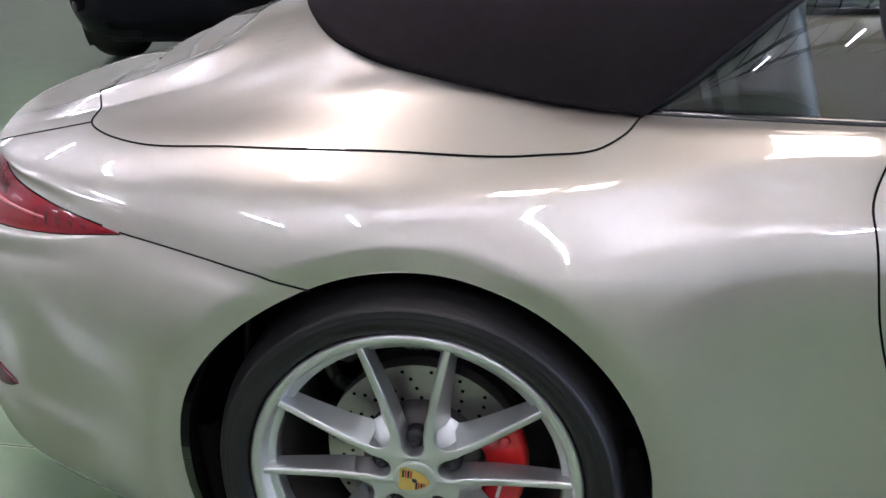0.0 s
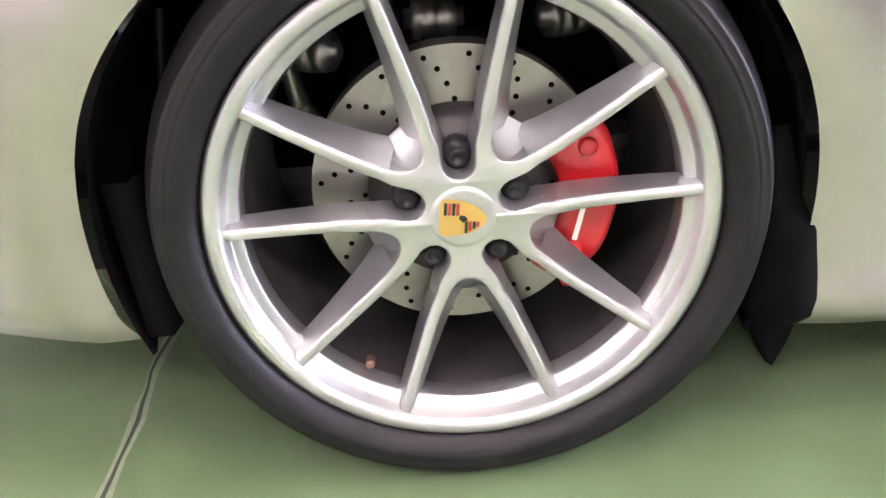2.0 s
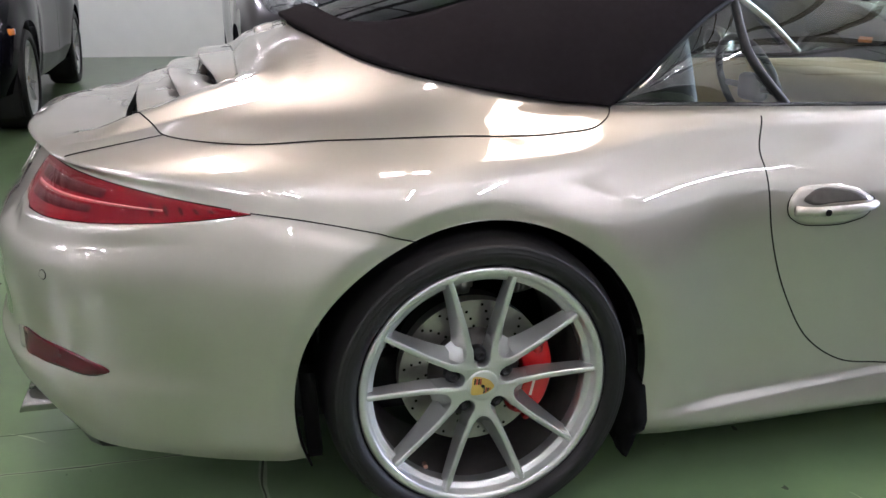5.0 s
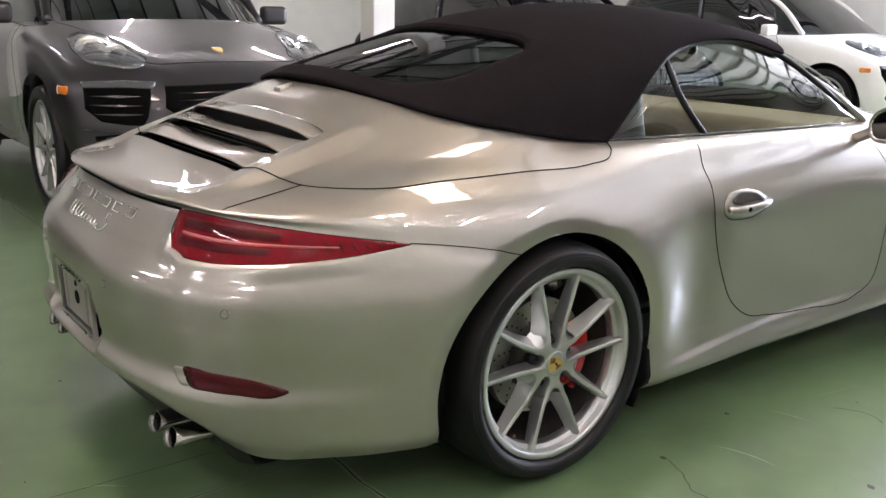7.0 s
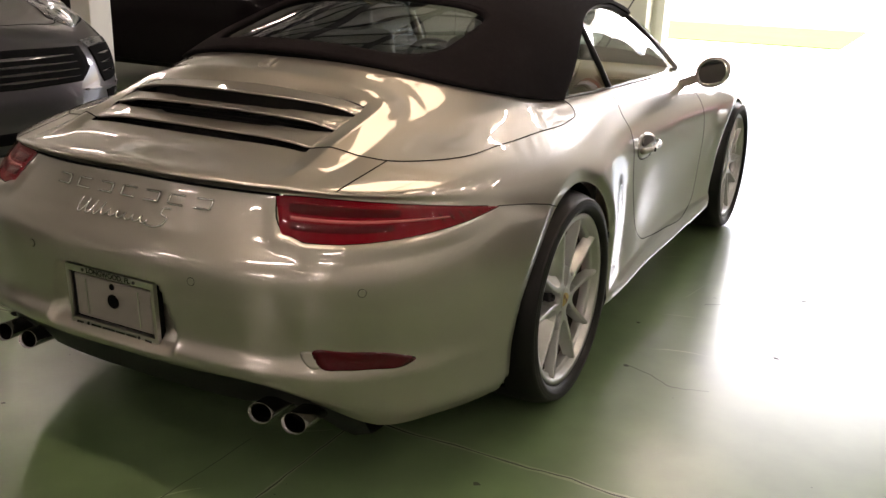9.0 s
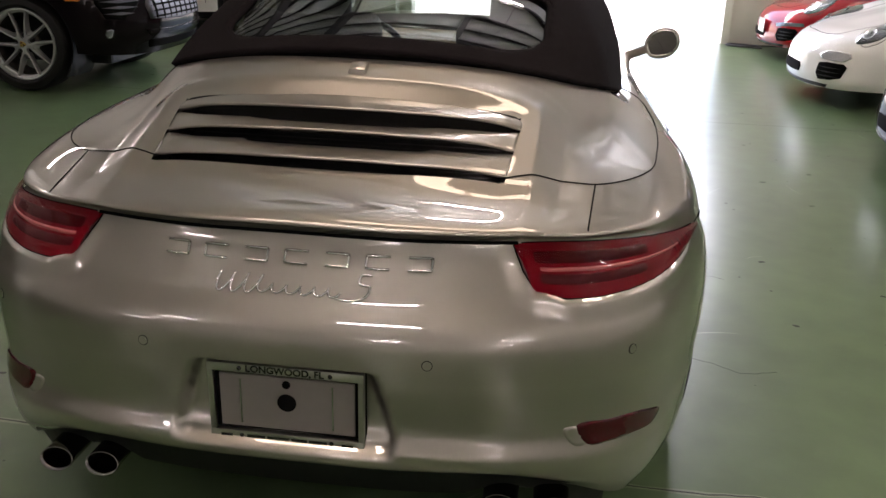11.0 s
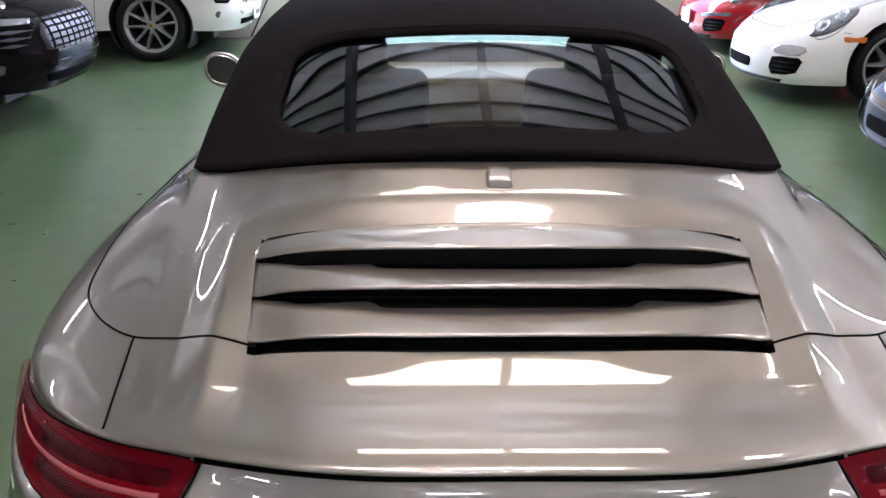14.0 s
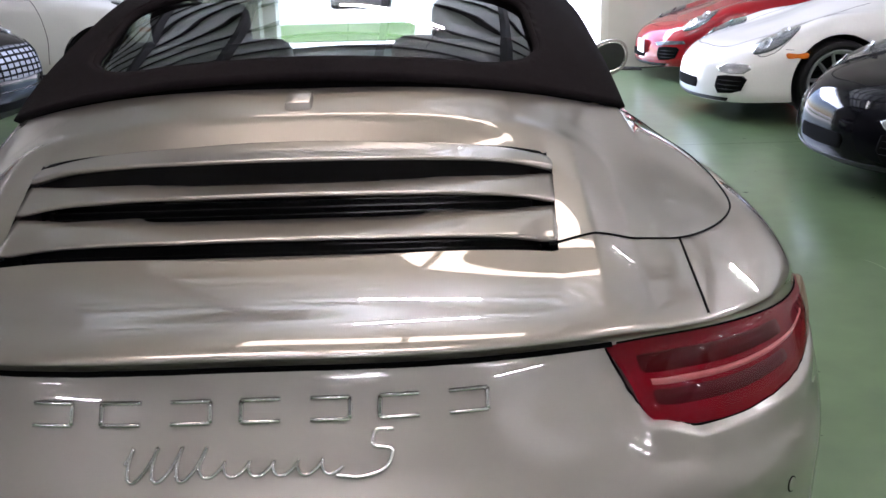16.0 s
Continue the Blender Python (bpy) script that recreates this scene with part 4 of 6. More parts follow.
# suspension joints behind the rear wheels
for sx in (1, -1):
    for yy, zz, tip in ((-.165, .500, -25), (.135, .525, 20), (-.02, .53, 0)):
        vs, fs = lathe([(-.035, 0), (-.035, .012), (-.026, .013), (-.026, .024), (-.016, .026), (-.014, .021), (-.010, .026), (.004, .026), (.006, .021), (.010, .026), (.026, .024), (.028, .012), (.036, .011), (.036, 0)], 20)
        ob = part("suspension_joint", mesh_of("joint", vs, fs), DISC, convertible)
        ob.matrix_basis = pose(sx * .70, yy, zz, 0, 0, 90 + tip * sx)
    part("suspension_arm", tube([(sx * .70, .08, .56), (sx * .71, .125, .575), (sx * .71, .165, .56), (sx * .70, .175, .52)], .010, 8), ALLOY, convertible)
    part("suspension_arm", tube([(sx * .70, -.20, .50), (sx * .68, -.185, .42), (sx * .62, -.15, .36)], .012, 8), DISC, convertible)
    part("suspension_arm", tube([(sx * .62, -.11, .60), (sx * .64, -.08, .54), (sx * .62, -.05, .44)], .012, 8), IRON, convertible)
    part("damper", tube([(sx * .56, -.03, .62), (sx * .60, -.02, .40)], .034, 14), PLASTIC, convertible)
    part("brake_hose", tube([(sx * .70, -.335, .56), (sx * .71, -.345, .46), (sx * .71, -.335, .36), (sx * .70, -.33, .31)], .005, 6), PLASTIC, convertible)

# louvres in the engine lid
def skin_z(x, yy):
    hit, n, _, _ = tree.ray_cast(Vector((x, yy, 2.0)), Vector((0, 0, -1)))
    return hit.z if hit else 0.95


def louvre(ya, yb, sweep_a, sweep_b, proud):
    """One slat: its front edge dips under the lip of the slat ahead, deepest in the middle, and closes up to it at the ends."""
    xs = np.linspace(-.415, .415, 101)
    first = ya > -.5
    verts = []
    for x, closing in [(xs[0], True)] + [(x, False) for x in xs] + [(xs[-1], True)]:
        y0, y1 = ya + sweep_a * (x / .41) ** 2, yb + sweep_b * (x / .41) ** 2
        ends = np.clip((.404 - abs(x)) / .07, 0, 1)
        mid_ = np.clip((.225 - abs(x)) / .03, 0, 1)
        mid_ = mid_ * mid_ * (3 - 2 * mid_)
        d = 0 if first else -.014 + .016 * ends + .012 * mid_ + .019 * (x / .41) ** 2
        up_ = proud * (1 - (x / .41) ** 2) + .001
        z0, z1 = skin_z(x, y0 + (.004 if first else 0)) - (.0006 if first else .003), skin_z(x, y1) + up_
        rows = [(y0 + .03, z0 - max(d, 0) - .03), (y0 + .008, z0 - d - .006)]
        for u in (0, .08, .18, .3, .5, .75, .94):
            drop = d * max(0, 1 - u / .34) ** 1.4
            rows.append((y0 + (y1 - y0) * u, z0 + (z1 - z0) * u - drop))
        rows += [(y1 + .003, z1 + .0004), (y1, z1 - .001), (y1 - .0005, z1 - .004), (y1 + .004, z1 - .0065), (y1 + .03, z1 - .012)]
        if closing:
            rows = [(yy, min(z, skin_z(x, yy) - .012)) for yy, z in rows]
        verts += [(x * float(lid_x(r_[0])) / LID_X * 1.010, *r_) for r_ in rows]
    return mesh_of("louvre", verts, grid_faces(len(xs) + 2, 14))


for slat in ((-.4765, -.568, 0, .044, .041), (-.548, -.648, .021, .036, .038), (-.625, -.727, .011, .018, .020)):
    part("louvre", louvre(*slat), PAINT, convertible)
edge = [(x, LID_Y1 + .002) for x in np.linspace(-lid_x(LID_Y1), lid_x(LID_Y1), 20)] + [(lid_x(yy) + .002, yy) for yy in np.linspace(LID_Y1, LID_Y0, 12)] + [(x, LID_Y0 - .002) for x in np.linspace(lid_x(LID_Y0), -lid_x(LID_Y0), 20)] + [(-lid_x(yy) - .002, yy) for yy in np.linspace(LID_Y0, LID_Y1, 12)]
verts = [(x, yy, skin_z(x, yy) - .0015) for x, yy in edge] + [(x, yy, .82) for x, yy in edge] + [(0, -.6, .82)]
part("grille_tray", mesh_of("grille_tray", verts, grid_faces(2, 64, close_m=True) + [(64 + i, 64 + (i + 1) % 64, 128) for i in range(64)], False), PLASTIC, convertible)
for yy in np.linspace(-.74, -.50, 13):
    part("grille_bar", boxed(-.378, yy, .855, .378, yy + .006, .862 + (yy + .74) * .32), GLOSSBLACK, convertible)

# third brake light
bm = boxed(-.027, -.415, 1.03, .027, -.372, 1.068, bevel=.008)
for v_ in bm.verts:
    u = (v_.co.z - 1.03) / .038
    v_.co.x *= 1 - .22 * u
    v_.co.y += (-.415 - v_.co.y) * -.25 * u
    v_.co.z += (v_.co.y + .40) * .3 * u
lamp3 = part("brake_light", smooth(bm), PAINT, convertible, "small silver high brake-light housing")


# ---- soft top ----
Bc = np.array((.676, .343, .925))
RAIL = spline([Bc, (.662, .47, 1.03), (.630, .60, 1.13), (.596, .72, 1.185), (.572, .88, 1.215), (.562, 1.10, 1.222), (.565, 1.38, 1.17)], 200)
SPINE = spline([(0, -.337, 1.088), (0, -.18, 1.142), (0, .0, 1.193), (0, .2, 1.245), (0, .45, 1.295), (0, .8, 1.328), (0, 1.1, 1.318), (0, 1.42, 1.275)], 200)
sB = 8.25
base = np.array([skin.at([s_], [12])[0] for s_ in np.linspace(sB, 0, 60)])
base[0] = Bc
arc = np.concatenate([[0], np.cumsum(np.linalg.norm(np.diff(base, axis=0), axis=1))])
arc /= arc[-1]


def roof_at(t, q):
    """The canvas at t (rear base 0, header 1) and q (right edge 0, centre 1, left edge 2)."""
    sx, q = (1, q) if q <= 1 else (-1, 2 - q)
    i = min(t, 1) * 199
    k, f = min(int(i), 198), i - min(int(i), 198)
    P, C = RAIL[k] * (1 - f) + RAIL[k + 1] * f, SPINE[k] * (1 - f) + SPINE[k + 1] * f
    b = [np.interp(q, arc, base[:, j]) for j in range(3)]
    xb, eb, zb = b[0] / Bc[0], (b[1] - Bc[1]) / (base[-1, 1] - Bc[1]), (b[2] - Bc[2]) / (base[-1, 2] - Bc[2])
    a = q * math.pi / 2
    w = min(1, t * 1.9)
    w = w * w * (3 - 2 * w)
    xa, ea, za = math.cos(a) ** 1.18, math.sin(a), math.sin(a) ** 1.22
    x_, e_, z_ = xb + (xa - xb) * w, eb + (ea - eb) * w, zb + (za - zb) * w
    return (sx * P[0] * x_, P[1] + (C[1] - P[1]) * e_, P[2] + (C[2] - P[2]) * z_)


NT, NQ = 110, 160
RW = dict(t0=.045, t1=.315, half=.45, r=.15)


def in_window(x, t):
    """Inside the rounded rear-window opening, sized in metres along the canvas."""
    L = 1.87
    cy, hy = (RW["t0"] + RW["t1"]) / 2 * L, (RW["t1"] - RW["t0"]) / 2 * L
    hx, r = RW["half"], RW["r"]
    dx, dy = max(abs(x) - hx + r, 0), max(abs(t * L - cy) - hy + r, 0)
    return dx * dx + dy * dy < r * r


def window_distance(x, t):
    """Signed distance to the rounded opening, in metres along the canvas."""
    L = 1.87
    cy, hy = (RW["t0"] + RW["t1"]) / 2 * L, (RW["t1"] - RW["t0"]) / 2 * L
    dx, dy = abs(x) - RW["half"] + RW["r"], abs(t * L - cy) - hy + RW["r"]
    return math.hypot(max(dx, 0), max(dy, 0)) + min(max(dx, dy), 0) - RW["r"]


T, Q = np.linspace(0, 1, NT), np.linspace(0, 2, NQ)
verts = [roof_at(t, q) for t in T for q in Q]
faces, clear = [], []
for f in grid_faces(NT, NQ):
    t = T[f[0] // NQ] + .5 / NT
    x = sum(verts[k][0] for k in f) / 4
    (clear if in_window(x, t) else faces).append(f)
# draw the ragged edge of the opening onto its smooth outline
for k in {k for f in clear for k in f} & {k for f in faces for k in f}:
    x, t = verts[k][0], T[k // NQ]
    for _ in range(4):
        s_ = window_distance(x, t)
        gx, gt = (window_distance(x + 1e-4, t) - s_) / 1e-4, (window_distance(x, t + 1e-4) - s_) / 1e-4
        g2 = gx * gx + (gt / 1.87) ** 2
        x, t = x - s_ * gx / g2, t - s_ * gt / 1.87 ** 2 / g2
    qs = np.linspace(0, 2, 81)
    xs = [roof_at(t, q)[0] for q in qs]
    verts[k] = roof_at(t, float(np.interp(-x, [-a for a in xs], qs)))
roof = part("canvas_roof", mesh_of("canvas_roof", verts, faces), FABRIC, convertible, "black canvas soft top")
mod = roof.modifiers.new("thick", "SOLIDIFY")
mod.thickness, mod.offset = .012, -1
part("roof_hem", tube([np.array(roof_at(0, q)) - (0, -.030, .012) for q in np.linspace(.5, 1.5, 60)], .012, 8, 120), FABRIC, convertible)
used = sorted({k for f in clear for k in f})
back = {k: i for i, k in enumerate(used)}
gverts = [np.array(verts[k]) * (1, 1, 1) - (0, -.004, .006) for k in used]
part("rear_window", mesh_of("rear_window", gverts, [tuple(back[k] for k in f) for f in clear]), REAR_GLASS, convertible, "curved glass rear window").visible_shadow = False
# trim round the rear window
rim = []
for a in np.linspace(0, 2 * math.pi, 120, endpoint=False):
    lo, hi = 0.0, 1.0
    cx, ct = math.cos(a), math.sin(a)
    for _ in range(24):
        mid_ = (lo + hi) / 2
        if in_window(cx * mid_, (RW["t0"] + RW["t1"]) / 2 + ct * mid_ / 1.87):
            lo = mid_
        else:
            hi = mid_
    x, t = cx * lo, (RW["t0"] + RW["t1"]) / 2 + ct * lo / 1.87
    qs = np.linspace(0, 2, 81)
    xs = [roof_at(t, q)[0] for q in qs]
    rim.append(roof_at(t, float(np.interp(-x, [-k for k in xs], qs))))
part("window_trim", tube(rim, .010, 8, 160, True), FABRIC, convertible)

# side windows, windscreen and pillars
def belt(yy):
    s_ = np.interp(yy, [.28, .6, 1.0, 1.5, 1.76], [8, 9, 10, 11, 12])
    return skin.at([s_], [12])[0]


top_line = spline([RAIL[2], RAIL[30], RAIL[60], RAIL[90], RAIL[130], RAIL[170], RAIL[198], (.64, 1.57, 1.05), (.685, 1.75, .925)], 80)
bot_line = np.array([belt(yy) for yy in np.linspace(.35, 1.75, 80)])
for sx in (1, -1):
    verts = []
    for i in range(80):
        for u in np.linspace(0, 1, 10):
            p = bot_line[i] * (1 - u) + top_line[i] * u
            p = p + np.array((.018 * math.sin(u * math.pi), 0, 0)) - (0.012, 0, 0)
            verts.append((sx * p[0], p[1], p[2]))
    part("side_window", mesh_of("side_window", verts, grid_faces(80, 10)), SIDE_GLASS, convertible, "clear side glass").visible_shadow = False
    lo, hi = belt(.80), RAIL[75]
    part("window_divider", tube([(sx * (lo[0] - .01), lo[1], lo[2]), (sx * (.668), .70, 1.04), (sx * (hi[0] - .008), hi[1], hi[2] - .005)], .011, 8), PLASTIC, convertible)
    part("window_seal", tube([(sx * (p[0] - .006), p[1], p[2] + .001) for p in bot_line[::8]], .008, 6, 40), GLOSSBLACK, convertible)
    part("roof_seal", tube([(sx * (p[0] - .008), p[1], p[2] - .004) for p in top_line[::4]], .011, 6, 60), PLASTIC, convertible)
    part("windscreen_pillar", tube([(sx * p[0], p[1] + .02, p[2]) for p in ((.545, 1.375, 1.145), (.622, 1.57, 1.05), (.69, 1.78, .915))], .014, 10), PAINT, convertible)
    # mirror
    bm = bmesh.new()
    bmesh.ops.create_uvsphere(bm, u_segments=32, v_segments=20, radius=1)
    for v_ in bm.verts:
        x, yy, z = v_.co
        k = (abs(x) ** 2.2 + abs(z) ** 2.2) ** (1 / 2.2)
        g = (x * x + z * z) ** .5
        if g > 1e-6:
            x, z = x * g / k if k else x, z * g / k
        v_.co = (x * .075, max(yy, -.12) * .082, z * .067 + .012 * x)
    smooth(bm, 50)
    m = Matrix.Translation((sx * .92, 1.555, .934)) @ Matrix.Rotation(radians(-6 * sx), 4, "Z")
    if sx < 0:
        m = m @ Matrix.Diagonal((-1, 1, 1, 1))
    bm.transform(m)
    mir = part("door_mirror", bm, PAINT, convertible, "silver door mirror")
    ring = spline([(-.062, 0, -.009), (-.047, 0, .031), (0, 0, .055), (.045, 0, .050), (.063, 0, .011), (.047, 0, -.033), (0, 0, -.052), (-.045, 0, -.049)], 32, True)
    me = mesh_of("mirror_glass", [(0, -.0115, 0)] + [(a, -.0115, c) for a, _, c in ring], [(0, 1 + i, 1 + (i + 1) % 32) for i in range(32)])
    me.transform(m)
    part("mirror_glass", me, MIRROR, mir)
    me = tube([(a, -.0115, c) for a, _, c in ring[::2]], .004, 6, 64, True)
    me.transform(m)
    part("mirror_rim", me, CHROME, mir, "chrome mirror rim")
    part("mirror_arm", tube([(sx * .765, 1.60, .862), (sx * .81, 1.588, .882), (sx * .87, 1.565, .910)], .020, 10), PAINT, convertible)
verts = []
for u in np.linspace(-1, 1, 31):
    lowp = skin.at([17 + 4.9 * -abs(u)], [12])[0] * np.array((1, 1, 1))
    low = np.array((math.copysign(lowp[0], u), lowp[1], lowp[2]))
    hp = np.array((.555 * u, 1.42 - .05 * u * u, 1.275 - .10 * u * u))
    for w_ in np.linspace(0, 1, 8):
        verts.append(low * (1 - w_) + hp * w_ + np.array((0, .03, .03)) * math.sin(w_ * math.pi))
part("windscreen", mesh_of("windscreen", verts, grid_faces(31, 8)), GLASS, convertible, "clear windscreen").visible_shadow = False
part("windscreen_header", tube([(u * .53, 1.43 - .05 * u * u, 1.258 - .11 * u * u) for u in np.linspace(-1, 1, 9)], .020, 8, 40), PAINT, convertible)


# ---- lights, trim and seams of the convertible ----
def both(name, me, mat, parent, label=""):
    """A part and its twin on the other side."""
    a = part(name, me, mat, parent, label)
    return a, part(name, mirror_mesh(me, name), mat, parent, label)


TOP = spline([(.430, -.904, .815), (.50, -.876, .814), (.572, -.846, .811), (.673, -.772, .801), (.762, -.655, .783), (.834, -.483, .756)], 80)
LOW = spline([(.464, -.940, .752), (.472, -.944, .731), (.503, -.940, .716), (.55, -.926, .7125), (.616, -.894, .714), (.709, -.807, .720), (.762, -.718, .727), (.803, -.61, .737), (.834, -.483, .755)], 80)


def lens(i0, i1, u0, u1, lift, name="lens", puff=.0, slant=0.0, base=-.002):
    """A piece of the tail-lamp glass between its upper and lower outline, laid on the skin."""
    n, m = max(int((i1 - i0) * 79), 4), 12
    verts = []
    for a in np.linspace(i0, i1, n):
        for b in np.linspace(u0, u1, m):
            q = np.clip(a + slant * (b - u0), 0, 1) * 79
            k = min(int(q), 78)
            f = q - k
            p = (TOP[k] * (1 - f) + TOP[k + 1] * f) * (1 - b) + (LOW[k] * (1 - f) + LOW[k + 1] * f) * b
            co, nn, _, _ = tree.find_nearest(Vector(p))
            e = max(0.0, min(1, (b - u0) / .12, (u1 - b) / .12, (a - i0) / .04, (i1 - a) / .04))
            verts.append(co + nn * (base + (lift - base) * e ** .5 + puff * math.sin(math.pi * (b - u0) / (u1 - u0))))
    return mesh_of(name, verts, grid_faces(n, m, flip=True))


a, b = both("tail_light", lens(0, 1, 0, 1, .002, puff=.002, base=.0012), LENS_RED, convertible, "glossy red tail-light lens")
inner = lens(.06, .50, .16, .40, .0050, puff=.001, base=.003, name="lamp_insert")
under_ = lens(.07, .47, .56, .76, .0050, puff=.001, base=.003, name="lamp_insert")
strip = lens(.075, .72, .455, .525, .0065, puff=.001, base=.004, name="light_strip")
for root, mir in ((a, False), (b, True)):
    for me, mt, nm, lb in ((inner, LENS_DEEP, "lamp_insert", "deep red upper insert"), (under_, LENS_DARK, "lamp_insert", "smoked grey-red lower insert"), (strip, LENS_CLEAR, "light_strip", "pale ribbed light strip")):
        part(nm, mirror_mesh(me, nm) if mir else me.copy(), mt, root, lb)
    for k in range(5):
        me = lens(.66 + .05 * k, .676 + .05 * k, .25, .75 - .03 * k, .0050, puff=.001, base=.003, name="lamp_rib", slant=.05)
        part("lamp_rib", mirror_mesh(me, "lamp_rib") if mir else me, LENS_DEEP, root)
cover = lens(.002, .998, .01, .99, .0095, puff=.004, base=.0014, name="lamp_cover")
for root, mir in ((a, False), (b, True)):
    part("lamp_cover", mirror_mesh(cover, "lamp_cover") if mir else cover.copy(), LAMP_COVER, root, "clear red outer lens").visible_shadow = False
both("lamp_seam", seam(tree, TOP[2:78:6], .006, 60), GAP, convertible)
both("lamp_seam", seam(tree, [TOP[0] + (0, 0, -.002), *LOW[::9], LOW[-1]], .004, 70), GAP, convertible)

# gaps between the panels
both("panel_gap", seam(tree, [(.384, -.724, .905), (.41, -.715, .91), (.447, -.703, .906), (.51, -.672, .888), (.589, -.648, .877), (.65, -.595, .874), (.69, -.540, .873), (.718, -.485, .873), (.748, -.31, .879), (.766, -.06, .884), (.766, .19, .885), (.752, .285, .896), (.725, .32, .912), (.684, .341, .925)], .0032, 160, lift=.0018), GAP, convertible)
both("panel_gap", seam(tree, [(x, yy, skin_z(x, yy)) for x, yy in ((.589, -.648), (.586, -.69), (.583, -.73), (.580, -.77), (.577, -.81), (.575, -.835), (.574, -.852))], .0036, 80, lift=.0012), GAP, convertible)
both("panel_gap", seam(tree, [(.832, -.484, .757), (.858, -.39, .745), (.868, -.30, .727), (.874, -.22, .709), (.878, -.155, .690)], .0028, 90, lift=.0016), GAP, convertible)
both("panel_gap", seam(tree, [(.744, .700, .906), (.816, .664, .824), (.832, .668, .798), (.86, .688, .66), (.852, .757, .483), (.844, .835, .371), (.842, .94, .305), (.84, 1.05, .286), (.839, 1.306, .262), (.845, 1.6, .258), (.85, 1.72, .3), (.865, 1.76, .5), (.86, 1.72, .75), (.75, 1.66, .9)], .0038, 160), GAP, convertible)
both("panel_gap", seam(tree, [(.40, 3.02, .65), (.50, 2.9, .69), (.56, 2.6, .78), (.58, 2.2, .90), (.56, 2.02, .945)], .004, 60), GAP, convertible)
under = [skin.at([s_], [7.0])[0] for s_ in np.linspace(-2.05, 2.05, 15)]
part("lid_gap", seam(tree, under, .007, 200, lift=.003), GAP, convertible)

# reflectors low in the bumper
n_ = Vector((.72, -.69, 0)).normalized()
r_ = Vector((0, 0, 1)).cross(n_)
o_ = Vector((.68, -.89, .432))
out = [((Vector(p) - o_).dot(r_), p[2] - o_.z) for p in ((.583, -.974, .458), (.606, -.97, .419), (.65, -.935, .411), (.70, -.89, .408), (.755, -.80, .406), (.766, -.786, .413), (.736, -.831, .438), (.648, -.926, .457))]
both("reflector", patch(tree, out, o_, r_, (0, 0, 1), .003, .002), REFLECTOR, convertible, "dark red bumper reflector")
out = [((Vector(p) - o_).dot(r_), p[2] - o_.z) for p in ((.558, -.985, .458), (.582, -.976, .459), (.604, -.972, .418), (.585, -.982, .418))]
both("reflector_bezel", patch(tree, out, o_, r_, (0, 0, 1), .0025, .001, 3, 24), PAINT, convertible)


def disc_on(p, r, lift, mat, name, parent, label=""):
    co, nn, _, _ = tree.find_nearest(Vector(p))
    bm = bmesh.new()
    m = Matrix.Translation(co + nn * lift) @ nn.to_track_quat("Z", "Y").to_matrix().to_4x4()
    bmesh.ops.create_cone(bm, cap_ends=True, segments=24, radius1=r, radius2=r * .94, depth=.004, matrix=m)
    return part(name, bm, mat, parent, label)


for p in ((.286, -1.067, .609), (-.286, -1.067, .609), (.692, -.915, .611), (-.692, -.915, .611)):
    disc_on(p, .0115, -.0012, GAP, "sensor_ring", convertible)
    disc_on(p, .0098, -.0004, PAINT, "parking_sensor", convertible)

# raised emblem bars: plain chrome shapes
def on_rear(x, z, lift):
    hit, nn, _, _ = tree.ray_cast(Vector((x, -2, z)), Vector((0, 1, 0)))
    return hit + nn * lift


def bar(x0, z0, x1, z1, w=.0062, name="emblem_bar"):
    """A short chrome bar that follows the rear skin."""
    pts = [on_rear(x0 + (x1 - x0) * u, z0 + (z1 - z0) * u, .003) for u in (0, .5, 1)]
    me = tube([tuple(p) for p in pts], w / 2, 8, 5)
    part(name, me, CHROME, emblem)


emblem = tagged(new("emblem"), "raised chrome emblem bars")
emblem.parent = convertible
for k in range(7):
    x = -.260 + k * .0817
    w = .046
    bar(x, .789, x + w, .789)
    bar(x, .767, x + w, .767)
    bar(x if k % 2 else x + w, .767, x if k % 2 else x + w, .789)
wave = []
for u in np.linspace(0, 1, 120):
    a = u * 2 * math.pi * 9
    tall = .0165 if u < .36 else .0075
    z = .723 + tall * math.sin(a) + (.006 if u < .36 else 0)
    wave.append(tuple(on_rear(-.155 + .255 * u + .005 * math.cos(a) + (z - .723) * .45, z, .002)))
part("emblem_script", tube(wave, .0026, 6, 420), CHROME, emblem)
tail = [(.085, .704), (.115, .702), (.145, .712), (.150, .726), (.128, .732), (.130, .744), (.152, .746)]
part("emblem_script", tube([tuple(on_rear(x + .012, z + .010, .002)) for x, z in tail], .003, 6, 60), CHROME, emblem)
# number-plate holder: chrome frame, grey plate, bolt holes
plate = thing("plate_frame", "chrome licence-plate frame round a bare grey plate holder", "plate frame", pose(.005, -1.056, .4925, 2, 0, 0))
hw, hh = .159, .088
part("backing", boxed(-hw, .0045, -hh - .001, hw, .02, hh - .001, bevel=.002), GAP, plate)
holder = part("plate_holder", boxed(-.138, .000, -.060, .138, .012, .060, bevel=.002), PLATE, plate)
for b in ((-hw, -.010, -hh, hw, .004, -hh + .022), (-hw, -.010, hh - .019, hw, .004, hh), (-hw, -.0095, -hh + .0215, -hw + .012, .004, hh - .0185), (hw - .012, -.0095, -hh + .0195, hw, .004, hh - .0165)):
    part("frame_bar", smooth(boxed(*b, bevel=.002)), FRAME_METAL, plate)
for x in (-.094, .094):
    part("plate_rib", boxed(x - .0015, -.003, -.05, x + .0015, .001, .05), CHROME, plate)
